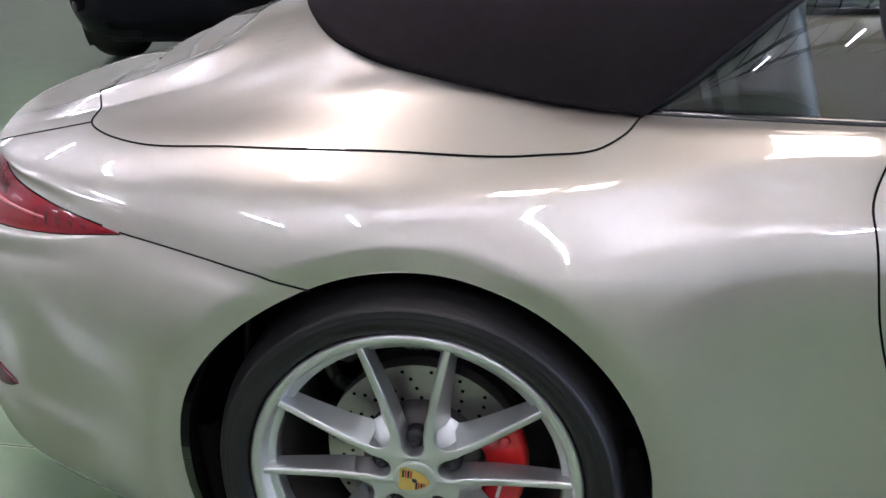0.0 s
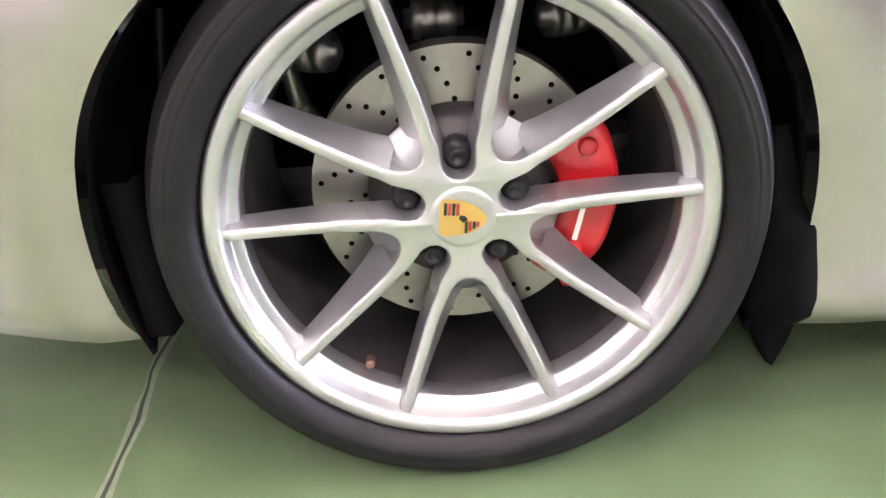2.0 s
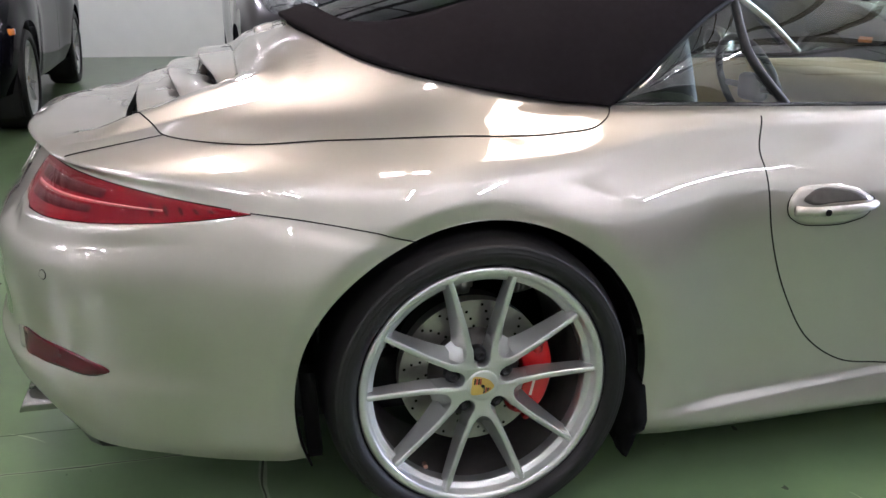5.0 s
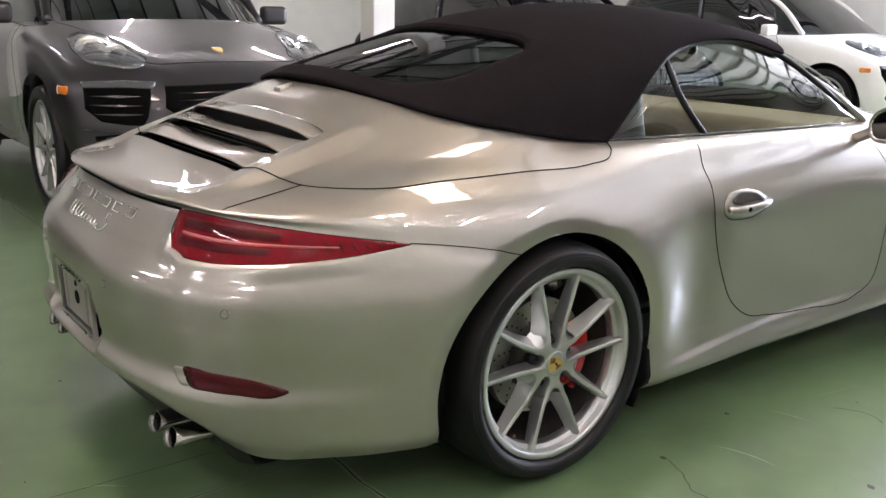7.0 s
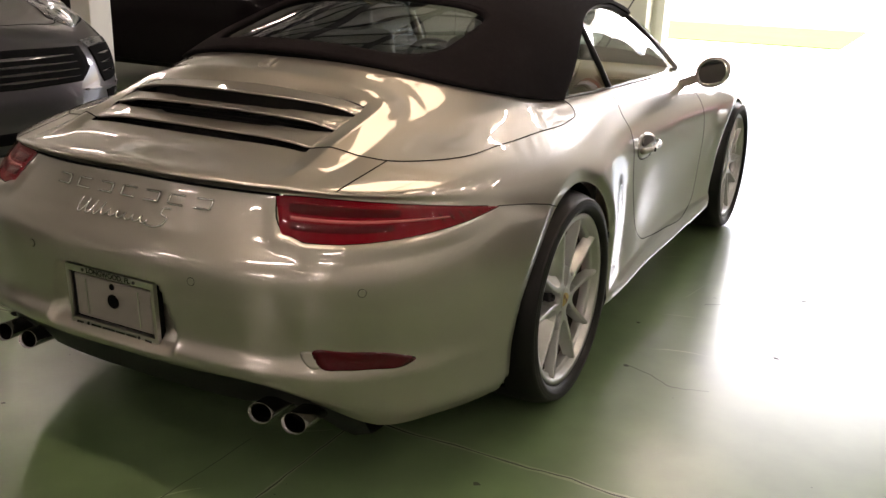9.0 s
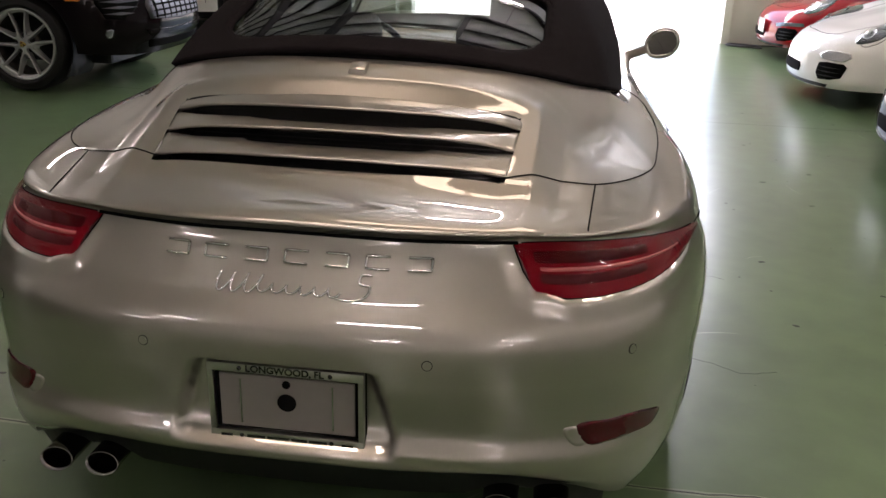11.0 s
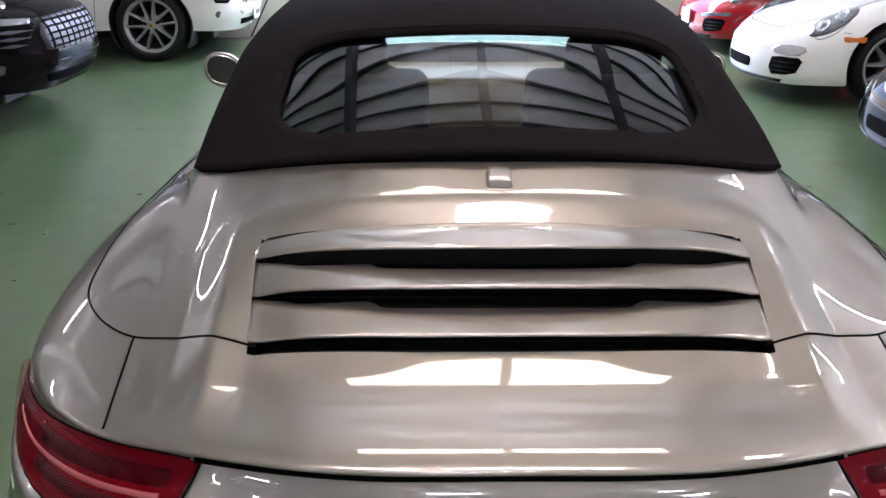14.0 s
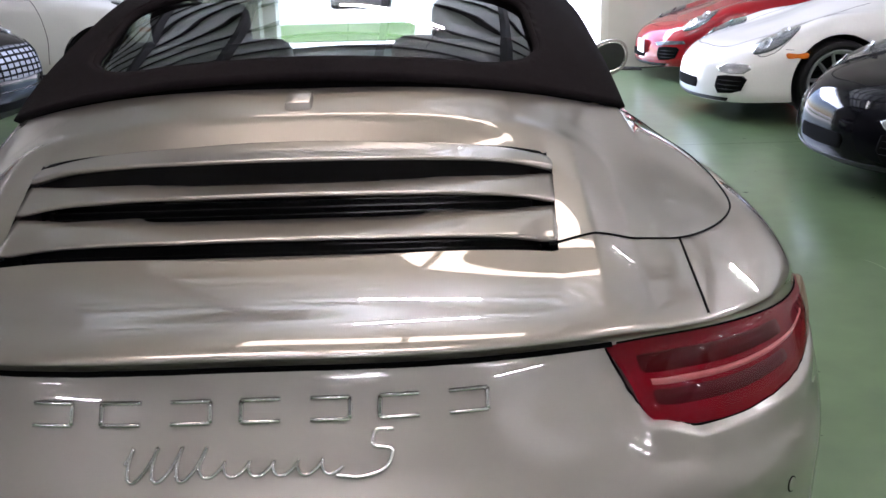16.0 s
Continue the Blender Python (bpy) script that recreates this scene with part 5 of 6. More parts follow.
for x, z, r in ((0, .004, .0195), (0, .045, .0085)):
    bm = bmesh.new()
    bmesh.ops.create_cone(bm, cap_ends=True, segments=24, radius1=r, radius2=r, depth=.003, matrix=Matrix.Translation((x, -.001, z)) @ Matrix.Rotation(math.pi / 2, 4, "X"))
    part("bolt_hole", bm, GAP, plate)
for x, z in ((-.092, hh - .009), (.092, hh - .010), (-.094, -hh + .013), (.092, -hh + .013)):
    bm = bmesh.new()
    bmesh.ops.create_uvsphere(bm, u_segments=10, v_segments=6, radius=.005, matrix=Matrix.Translation((x, -.0095, z)))
    part("screw", smooth(bm), GLOSSBLACK, plate)
txt = bpy.data.curves.new("lettering", "FONT")
txt.body, txt.size, txt.align_x, txt.align_y, txt.extrude, txt.offset = "LONGWOOD, FL", .0205, "CENTER", "CENTER", .0004, .0006
ob = new("lettering", txt)
dg = bpy.context.evaluated_depsgraph_get()
me = bpy.data.meshes.new_from_object(ob.evaluated_get(dg))
bpy.data.objects.remove(ob)
me.transform(pose(0, -.0107, hh - .009, 90) @ Matrix.Diagonal((1.0, 1, 1, 1)))
part("lettering", me, GLOSSBLACK, plate, "small black lettering")
for x0, x1 in ((-.083, -.045), (-.041, .005), (.009, .042), (.046, .083)):
    part("print_bar", boxed(x0, -.0112, -hh + .006, x1, -.0098, -hh + .0155), GLOSSBLACK, plate)
for x in (-.125, .125):
    part("print_mark", boxed(x - .012, -.0112, -hh + .006, x + .012, -.0098, -hh + .014), GLOSSBLACK, plate)

# exhaust tips and black diffuser
def exhaust(x):
    verts, n = [], 40
    prof = [(-.80, 1.0, 0), (-.985, 1.0, .012), (-1.0, 1.02, .014), (-1.002, .97, .014), (-.99, .9, .013), (-.86, .86, .006)]
    for k in range(n):
        a = 2 * math.pi * k / n
        for yy, g, _ in prof:
            cz = math.sin(a)
            verts.append((x + .038 * g * math.cos(a), yy + (.010 * cz if yy < -.9 else 0), .266 + .024 * g * cz))
    return mesh_of("exhaust_tip", verts, grid_faces(n, len(prof), close_n=True))


for x in (.437, .543, -.437, -.543):
    part("exhaust_tip", exhaust(x), DARK_CHROME, convertible, "polished oval exhaust tip")
    bm = bmesh.new()
    bmesh.ops.create_cone(bm, cap_ends=True, segments=24, radius1=.022, radius2=.022, depth=.01, matrix=Matrix.Translation((x, -.9, .266)) @ Matrix.Rotation(math.pi / 2, 4, "X"))
    part("exhaust_core", bm, GAP, convertible)
verts = []
for x in np.linspace(-.66, .66, 45):
    s_ = np.interp(abs(x), [0, .25, .45, .585, .695], [0, 1, 2, 3, 4])
    p = skin.at([s_], [0.0])[0]
    q = skin.at([s_], [0.35])[0]
    rise = .03 * max(0, 1 - ((abs(x) - .49) / .13) ** 2)
    verts += [(x, q[1] + .02, q[2]), (x, p[1] + .018, p[2] - .004), (x, p[1] + .05, max(p[2] - .09 + rise, .19)), (x, -.80, .185), (x, -.6, .18)]
part("diffuser", mesh_of("diffuser", verts, grid_faces(45, 5, flip=True)), PLASTIC, convertible, "black lower diffuser")

# black lip in front of the rear wheel
verts = []
for u in np.linspace(0, 1, 12):
    z = .42 - (.42 - .108) * u
    right_ = float(np.interp(z, [.108, .13, .18, .235, .30, .34, .42], [.372, .383, .397, .399, .391, .383, .36]))
    left_ = float(np.interp(z, [.108, .13, .2, .44], [.366, .355, .332, .345]))
    hits = [tree.ray_cast(Vector((1.2, yy, z)), Vector((-1, 0, 0)))[0] for yy in np.linspace(right_ - .03, right_ + .004, 8)]
    out_ = max([.846] + [h.x + .004 for h in hits if h and h.x > .8]) if z < .33 else .84
    for a, x in ((left_, .80), (left_, .838), (left_ + .004, .844), ((left_ + right_) / 2, out_), (right_, out_), (right_, .80)):
        verts.append((x, a, z))
both("arch_flap", mesh_of("arch_flap", verts, grid_faces(12, 6, flip=True)), GAP, convertible)
verts = []
for u in np.linspace(0, 1, 10):
    z = .40 - .2 * u
    for a, x in ((0, .80), (0, .832), (.03, .832), (.035, .80)):
        verts.append((x, -.40 + a + .015 * u, z))
both("arch_flap", mesh_of("arch_flap", verts, grid_faces(10, 4, flip=True)), GAP, convertible)

# door handles
o_, rt = Vector((.86, .838, .713)), Vector((0, 1, 0))
rim = [(-.113, .008), (-.095, .036), (-.04, .047), (.03, .044), (.09, .026), (.118, .004), (.105, -.025), (.06, -.043), (-.02, -.048), (-.085, -.038), (-.11, -.018)]
dh, dh2 = both("door_handle", patch(tree, rim, o_, rt, (0, 0, 1), .001, .004), PAINT, convertible, "silver door handle in an oval recess")
seam_pts = [(.86, o_.y + a, o_.z + b) for a, b in rim]
both("handle_gap", seam(tree, seam_pts, .005, 80, True, .001), GAP, convertible)
for par, sx in ((dh, 1), (dh2, -1)):
    # rec: dark patch that paints the shadow in the recess above the grip
    rec = patch(tree, [(-.075, .012), (-.05, .034), (.02, .036), (.075, .022), (.095, .008), (.06, .006), (0, .004), (-.06, .004)], o_, rt, (0, 0, 1), .0062, 0, 4, 40)
    grip = tube([(.868, .735, .706), (.884, .775, .706), (.888, .84, .708), (.884, .905, .710), (.868, .948, .712)], .0115, 12, 24)
    key = bmesh.new()
    bmesh.ops.create_cone(key, cap_ends=True, segments=16, radius1=.0075, radius2=.0075, depth=.006, matrix=Matrix.Translation((.8985, .80, .706)) @ Matrix.Rotation(math.pi / 2, 4, "Y"))
    km = bpy.data.meshes.new("key")
    key.to_mesh(km)
    key.free()
    for nm, me, mt in (("handle_recess", rec, IRON), ("grip", grip, PAINT), ("keyhole", km, GAP)):
        part(nm, me if sx > 0 else mirror_mesh(me, nm), mt, par)

# cabin
def soft_box(x0, y0, z0, x1, y1, z1, r):
    bm = boxed(x0, y0, z0, x1, y1, z1)
    bmesh.ops.bevel(bm, geom=list(bm.edges), offset=r, segments=4, affect="EDGES", profile=.6)
    return smooth(bm, 60)


part("cabin_floor", boxed(-.62, .0, .322, .62, 1.95, .34), DARKLEATHER, convertible)
part("dashboard", soft_box(-.66, 1.52, .62, .66, 2.02, .90, .07), LEATHER, convertible, "beige leather dashboard")
part("centre_console", soft_box(-.12, .55, .34, .12, 1.6, .60, .05), DARKLEATHER, convertible)
part("rear_bench", soft_box(-.55, .02, .34, .55, .42, .80, .08), DARKLEATHER, convertible)
part("hood_lining", soft_box(-.58, -.12, .80, .58, .12, .93, .04), DARKLEATHER, convertible)
for sx in (1, -1):
    part("door_card", soft_box(*sorted((sx * .70, sx * .76))[:1], .72, .36, sorted((sx * .70, sx * .76))[1], 1.64, .89, .02), LEATHER, convertible, "beige leather door panel")
    x = sx * .37
    seat = new("seat")
    seat.parent = convertible
    tagged(seat, "dark leather bucket seat")
    part("cushion", soft_box(x - .25, .72, .36, x + .25, 1.24, .54, .06), DARKLEATHER, seat)
    bm = soft_box(x - .24, -.06, 0, x + .24, .06, .62, .055)
    bm.transform(Matrix.Translation((0, .68, .5)) @ Matrix.Rotation(radians(15), 4, "X"))
    part("backrest", bm, DARKLEATHER, seat)
    bm = soft_box(x - .13, -.05, 0, x + .13, .05, .18, .05)
    bm.transform(Matrix.Translation((0, .57, 1.02)) @ Matrix.Rotation(radians(10), 4, "X"))
    part("headrest", bm, DARKLEATHER, seat)
ring = [(-.37 + .185 * math.cos(a), 1.38 - .07 * math.sin(a), .83 + .17 * math.sin(a)) for a in np.linspace(0, 2 * math.pi, 24, endpoint=False)]
sw = part("steering_wheel", tube(ring, .014, 8, 48, True), DARKLEATHER, convertible)
part("steering_hub", soft_box(-.44, 1.37, .77, -.30, 1.43, .87, .03), DARKLEATHER, sw)
for dx, dz in ((-.16, .0), (.16, .0), (0, -.15)):
    part("wheel_spoke", tube([(-.37, 1.4, .82), (-.37 + dx, 1.39 - dz * .4, .82 + dz)], .012, 6), DARKLEATHER, sw)
part("interior_mirror", soft_box(-.11, 1.44, 1.14, .11, 1.48, 1.205, .02), GLOSSBLACK, convertible)


# ---- the other cars ----
def paint(name, color, metal=0.0, rough=0.3):
    dark = max(color) < .1
    return material(name, color, rough, metal, .22 if dark and not metal else 1.0, .03, 400, spec=.02 if dark else .1, coat_ior=1.42 if dark else 1.5)


WHITE_P = paint("white_paint", (.78, .77, .74))
RED_P = paint("red_paint", (.30, .004, .009))
BLACK_P = paint("black_paint", (.004, .004, .006), 0, .1)
GREY_P = paint("graphite_paint", (.062, .058, .064), .75, .38)
BROWN_P = paint("dark_brown_paint", (.007, .005, .006), 0, .12)


def headlight(root, tr, sx, pts, nor, cups, label):
    """A deep lamp: dark housing, chrome cups with bulbs, and a clear cover, outlined on the skin."""
    nor = Vector((sx * nor[0], nor[1], nor[2])).normalized()
    up = (Vector((0, 0, 1)) - nor * nor.z).normalized()
    right = up.cross(nor)
    P = [Vector((sx * x, yy, z)) for x, yy, z in pts]
    o = sum(P, Vector()) / len(P)
    flat = [((p - o).dot(right), (p - o).dot(up)) for p in P]
    if sum(a[0] * c[1] - a[1] * c[0] for a, c in zip(flat, flat[1:] + flat[:1])) < 0:
        flat = flat[::-1]
    ob = part("headlight", patch(tr, flat, o, right, up, .003, 0, 5, 48), LAMPGLASS, root, label)
    part("headlight_seam", seam(tr, [tuple(o + right * a + up * c) for a, c in flat], .005, 90, True, .003), GAP, ob)
    for cx, cy, cz, er in cups:
        c = Vector((sx * cx, cy, cz))
        hit, hn, _, _ = tr.ray_cast(c + nor, -nor)
        if hit is None:
            continue
        axis = (nor + hn * .6).normalized()
        m = Matrix.Translation(hit + hn * .006) @ axis.to_track_quat("X", "Z").to_matrix().to_4x4()
        me = mesh_of("cup", *lathe([(.012, er * 1.08), (.014, er), (.006, er * .96), (.002, er * .78), (.009, er * .72), (.003, er * .66), (-.004, er * .4)], 28))
        me.transform(m)
        cup = part("reflector_cup", me, CHROME, ob)
        me = mesh_of("bulb", *lathe([(.016, 0), (.014, er * .25), (.008, er * .42), (-.004, er * .5)], 20))
        me.transform(m)
        part("projector", me, GLOSSBLACK, cup)
    part("lamp_cover", patch(tr, flat, o, right, up, .012, .014, 5, 48), COVER, ob).visible_shadow = False
    return ob


COVER = glass("clear_cover", (.86, .88, .9))
def front_patch(root, tr, name, outline, mat, y0=4.5, lift=.006, dome=0.0, label="", n=40):
    """A plate on a car's nose, outlined in x and z as seen from the front."""
    return part(name, patch(tr, [(-a, b) for a, b in outline], (0, y0 - 1.0, 0), (-1, 0, 0), (0, 0, 1), lift, dome, 9, n, True), mat, root, label)


coupe_wheel = make_wheel("wheel", .255, .335, .13, 90, detail=False, caliper=False)
suv_wheel = make_wheel("wheel", .280, .375, .13, 90, detail=False, caliper=False)


def coupe(label, pnt, m, plate_on=False, marker=True, round_fog=True):
    root = thing("sports_car", label, "car", None, "sports cars in the row")
    tr = build_skin(root, pnt, 7, 5, rear=False)
    ring = skin.net[12]
    half = [(0, .3, 1.27), (.2, .3, 1.265), (.33, .32, 1.25), (.4, .35, 1.24), (.45, .4, 1.23), (.48, .45, 1.225), (.5, .5, 1.22), (.52, .55, 1.22), (.53, .65, 1.22), (.54, .8, 1.22), (.545, 1.0, 1.22), (.545, 1.2, 1.215), (.54, 1.32, 1.20), (.48, 1.4, 1.21), (.38, 1.44, 1.225), (.26, 1.46, 1.235), (.13, 1.47, 1.24), (0, 1.47, 1.245)]
    up = np.array(half + [(-x, a, b) for x, a, b in half[-2:0:-1]])
    up[:, 2] += .03
    verts = list(np.array(ring)) + list((np.array(ring) * .45 + up * .55) * (1.03, 1, 1)) + list(up)
    nc = len(up)
    part("window_glass", mesh_of("window_glass", verts, grid_faces(3, nc, close_m=True)), TINT, root, "dark glass").visible_shadow = False
    part("roof", mesh_of("roof", list(up) + [(0, .9, 1.31)], [(i, (i + 1) % nc, nc) for i in range(nc)]), pnt, root)
    for sx in (1, -1):
        for yc, zc, r in (WHEEL_R, WHEEL_F):
            arch_lining(root, yc, zc, r, sx, PLASTIC)
        part("windscreen_pillar", tube([(sx * .685, 1.76, .92), (sx * .62, 1.55, 1.10), (sx * .54, 1.33, 1.235)], .025, 8), pnt, root)
        headlight(root, tr, sx, [(.645, 3.05, .60), (.575, 2.93, .672), (.525, 2.76, .735), (.61, 2.69, .757), (.745, 2.74, .735), (.80, 2.87, .65), (.765, 3.01, .572), (.705, 3.09, .556)], (.35, .75, .5), ((.69, 2.97, .62, .052), (.665, 2.82, .70, .05)), "clear oval headlight")
        if round_fog:
            front_patch(root, tr, "fog_light", [(sx * a, b) for a, b in ((.505, .44), (.565, .474), (.65, .482), (.735, .474), (.752, .44), (.725, .405), (.64, .40), (.545, .405))], FOG_CLEAR, label="clear front lamp")
        else:
            front_patch(root, tr, "light_bar", [(sx * a, b) for a, b in ((.46, .425), (.60, .445), (.76, .455), (.775, .42), (.62, .405), (.50, .392))], LAMPGLASS, label="slim front light bar")
        front_patch(root, tr, "air_intake", [(sx * a, b) for a, b in ((.535, .375), (.62, .388), (.73, .387), (.75, .36), (.735, .27), (.68, .248), (.56, .238), (.525, .29))], GAP, lift=.005, label="black side intake")
        for zz in (.275, .31, .345):
            front_patch(root, tr, "intake_slat", [(sx * a, b) for a, b in ((.545, zz), (.64, zz + .005), (.735, zz), (.64, zz - .007))], PLASTIC, lift=.009, n=16)
        if marker:
            part("side_marker", patch(tr, [(-.08, .012), (.0, .016), (.09, .012), (.085, -.014), (0, -.016), (-.075, -.012)], (sx * .87, 2.80, .55), (0, sx, 0), (0, 0, 1), .003, .002, 3, 24), AMBER, root, "amber side marker")
        part("mirror", smooth(soft_box(min(sx * .82, sx * .98), 1.48, .92, max(sx * .82, sx * .98), 1.58, 1.02, .03)), pnt, root)
    front_patch(root, tr, "air_intake", [(-.25, .335), (0, .337), (.25, .335), (.27, .30), (.25, .255), (0, .248), (-.25, .255), (-.27, .30)], GAP, lift=.005)
    front_patch(root, tr, "lip", [(-.64, .205), (0, .195), (.64, .205), (.60, .175), (0, .165), (-.60, .175)], PLASTIC, lift=.006)
    part("bonnet_gap", seam(tr, [(-.53, 2.1, .93), (-.53, 2.5, .82), (-.48, 2.95, .68), (-.42, 3.17, .60), (-.24, 3.24, .585), (0, 3.25, .59), (.24, 3.24, .585), (.42, 3.17, .60), (.48, 2.95, .68), (.53, 2.5, .82), (.53, 2.1, .93)], .007, 120), GAP, root)
    part("bumper_gap", seam(tr, [(-.87, 2.83, .60), (-.835, 2.88, .60)], .004, 12), GAP, root)
    part("bumper_gap", seam(tr, [(.87, 2.83, .60), (.835, 2.88, .60)], .004, 12), GAP, root)
    part("underbody", boxed(-.6, -.72, .15, .6, 3.1, .4, bevel=.03), PLASTIC, root)
    if plate_on:
        part("front_plate", boxed(-.31, 3.42, .30, -.01, 3.43, .45, bevel=.002), WHITE_P, root, "blank white front plate")
    for mm in (pose(.742, 2.45, .335, 13), pose(-.742, 2.45, .335, 30, 0, 180), pose(.742, 0, .335), pose(-.742, 0, .335, 0, 0, 180)):
        w_ = copy_thing(coupe_wheel, mm)
        w_.parent = root
    root.matrix_world = m @ Matrix.Translation((0, -3.41, 0))
    return root


coupe("glossy white sports coupe parked nose out in a row", WHITE_P, pose(2.56, 6.15, 0, 0, 0, 90))
coupe("bright red sports coupe with a blank front plate, by the wall", RED_P, pose(2.78, 8.95, 0, 0, 0, 90), True, False, False)
coupe("glossy black sports coupe parked nose out in a row", BLACK_P, pose(2.54, 3.32, 0, 0, 0, 90), False, False)

SUV = []


def rail(*pts):
    SUV.append(pts)


# stations: rear centre, x .5, corner, rear wheel, rear door, front door, front wheel, front corner, x .5, front centre
rail((0, -.88, .36), (.5, -.86, .35), (.80, -.68, .34), (.90, 0, .33), (.89, 1.0, .30), (.89, 1.9, .30), (.90, 2.82, .33), (.80, 3.42, .30), (.45, 3.62, .28), (0, 3.66, .28))
rail((0, -.93, .50), (.5, -.91, .50), (.84, -.72, .50), (.94, 0, .48), (.915, 1.0, .42), (.915, 1.9, .42), (.94, 2.82, .48), (.84, 3.47, .44), (.47, 3.70, .42), (0, 3.74, .42))
rail((0, -.93, .70), (.5, -.91, .70), (.86, -.70, .70), (.96, 0, .68), (.925, 1.0, .64), (.925, 1.9, .64), (.96, 2.82, .68), (.855, 3.47, .62), (.48, 3.71, .60), (0, 3.755, .60))
rail((0, -.90, .90), (.5, -.87, .90), (.86, -.66, .90), (.955, 0, .86), (.93, 1.0, .84), (.93, 1.9, .84), (.955, 2.82, .85), (.84, 3.40, .79), (.47, 3.64, .77), (0, 3.69, .77))
rail((0, -.85, 1.0), (.5, -.82, 1.0), (.82, -.60, 1.0), (.92, 0, .98), (.92, 1.0, .96), (.92, 1.9, .96), (.925, 2.78, .955), (.79, 3.26, .90), (.44, 3.50, .87), (0, 3.55, .875))
rail((0, -.80, 1.08), (.48, -.77, 1.08), (.77, -.54, 1.08), (.86, 0, 1.06), (.865, 1.0, 1.045), (.865, 1.9, 1.04), (.83, 2.68, 1.03), (.68, 3.0, 1.0), (.38, 3.16, .98), (0, 3.20, .99))
rail((0, -.78, 1.10), (.46, -.75, 1.10), (.74, -.50, 1.10), (.82, 0, 1.09), (.83, 1.0, 1.075), (.825, 1.9, 1.07), (.74, 2.40, 1.08), (.58, 2.58, 1.09), (.32, 2.66, 1.10), (0, 2.68, 1.105))
suv_skin = Shell(SUV)
S_ARCH = ((0.0, .372, .43), (2.82, .372, .43))


def suv(label, pnt, m, style, tall=1.0):
    """A tall estate: skin, windows, roof, lamps, grille and wheels."""
    root = thing("suv", label, "car", None, "tall cars in the row")
    per, pv = 16, 6
    G, s, v = suv_skin.grid(per, pv)
    R, C = G.shape[:2]
    faces = grid_faces(R, C, close_m=True)
    verts = G.reshape(-1, 3).copy()
    tr = tree_of(verts, faces)
    F = np.array(faces)
    drop = np.zeros(len(F), bool)
    for yc, zc, r in S_ARCH:
        inside = (np.hypot(verts[:, 1] - yc, verts[:, 2] - zc) < r) & (np.abs(verts[:, 0]) > .55) & (verts[:, 2] < .85)
        d_ = inside[F].sum(1) >= 3
        gone, live = np.zeros(len(verts), bool), np.zeros(len(verts), bool)
        gone[F[d_].ravel()], live[F[~d_].ravel()] = True, True
        k = gone & live
        dy, dz = verts[k, 1] - yc, verts[k, 2] - zc
        g = r / np.hypot(dy, dz)
        verts[k, 1], verts[k, 2] = yc + dy * g, zc + dz * g
        drop |= d_
    part("body", mesh_of("body", verts, [tuple(f) for f in F[~drop].tolist()]), pnt, root)
    ring = suv_skin.net[-1]
    half = [(0, -.45, 1.58), (.4, -.43, 1.57), (.62, -.3, 1.55), (.66, .1, 1.56), (.67, .8, 1.60), (.66, 1.3, 1.60), (.62, 1.72, 1.55), (.45, 1.86, 1.56), (.25, 1.92, 1.57), (0, 1.94, 1.575)]
    up = np.array(half + [(-x, a, b) for x, a, b in half[-2:0:-1]])
    cab = Shell([ring[:10], (ring[:10] * .5 + up[:10] * .5) * (1.04, 1, 1), up[:10]])
    Gc, _, _ = cab.grid(8, 4)
    part("window_glass", mesh_of("window_glass", Gc.reshape(-1, 3), grid_faces(*Gc.shape[:2], close_m=True)), TINT, root, "dark glass").visible_shadow = False
    top = Gc[-1]
    n = len(top)
    part("roof", mesh_of("roof", list(top) + list(top * (.8, .8, 1) + (0, .15, .05)) + [(0, .75, 1.665)], grid_faces(2, n, close_m=True) + [(n + i, n + (i + 1) % n, 2 * n) for i in range(n)]), pnt, root)
    part("underbody", boxed(-.62, -.7, .2, .62, 3.4, .6, bevel=.03), PLASTIC, root)
    for sx in (1, -1):
        for yc, zc, r in S_ARCH:
            prof = [(.925, r - .004), (.915, r - .02), (.85, r + .005), (.56, r + .005), (.55, .05)]
            vs = []
            for a in np.linspace(-.6, math.pi + .6, 40):
                vs += [(sx * x, yc + q * math.cos(a), zc + q * math.sin(a)) for x, q in prof]
            part("wheel_arch", mesh_of("wheel_arch", vs, grid_faces(40, 5)), PLASTIC, root)
        part("windscreen_pillar", tube([(sx * .745, 2.38, 1.08), (sx * .69, 2.08, 1.36), (sx * .63, 1.72, 1.56)], .03, 8), pnt, root)
        part("centre_pillar", tube([(sx * .845, .98, 1.07), (sx * .80, .95, 1.33), (sx * .68, .9, 1.58)], .03, 8), GLOSSBLACK, root)
        headlight(root, tr, sx, [(.734, 2.90, 1.02), (.66, 2.88, 1.03), (.585, 2.97, 1.015), (.54, 3.147, .972), (.505, 3.40, .935), (.492, 3.45, .896), (.546, 3.482, .872), (.68, 3.41, .88), (.773, 3.316, .893), (.805, 3.154, .938)], (.3, .75, .6), ((.715, 3.16, .95, .075), (.61, 3.29, .925, .06)), "clear headlight with round chrome cups")
        part("side_marker", patch(tr, [(-.055, .018), (0, .02), (.055, .018), (.055, -.018), (0, -.02), (-.055, -.018)], (sx * .93, 3.27, .745), (0, sx, 0), (0, 0, 1), .003, .002, 3, 20), AMBER, root, "amber side marker")
        part("door_gap", seam(tr, [(sx * .90, 2.25, .42), (sx * .935, 2.27, .7), (sx * .92, 2.2, .95), (sx * .84, 2.1, 1.06)], .007, 60), GAP, root)
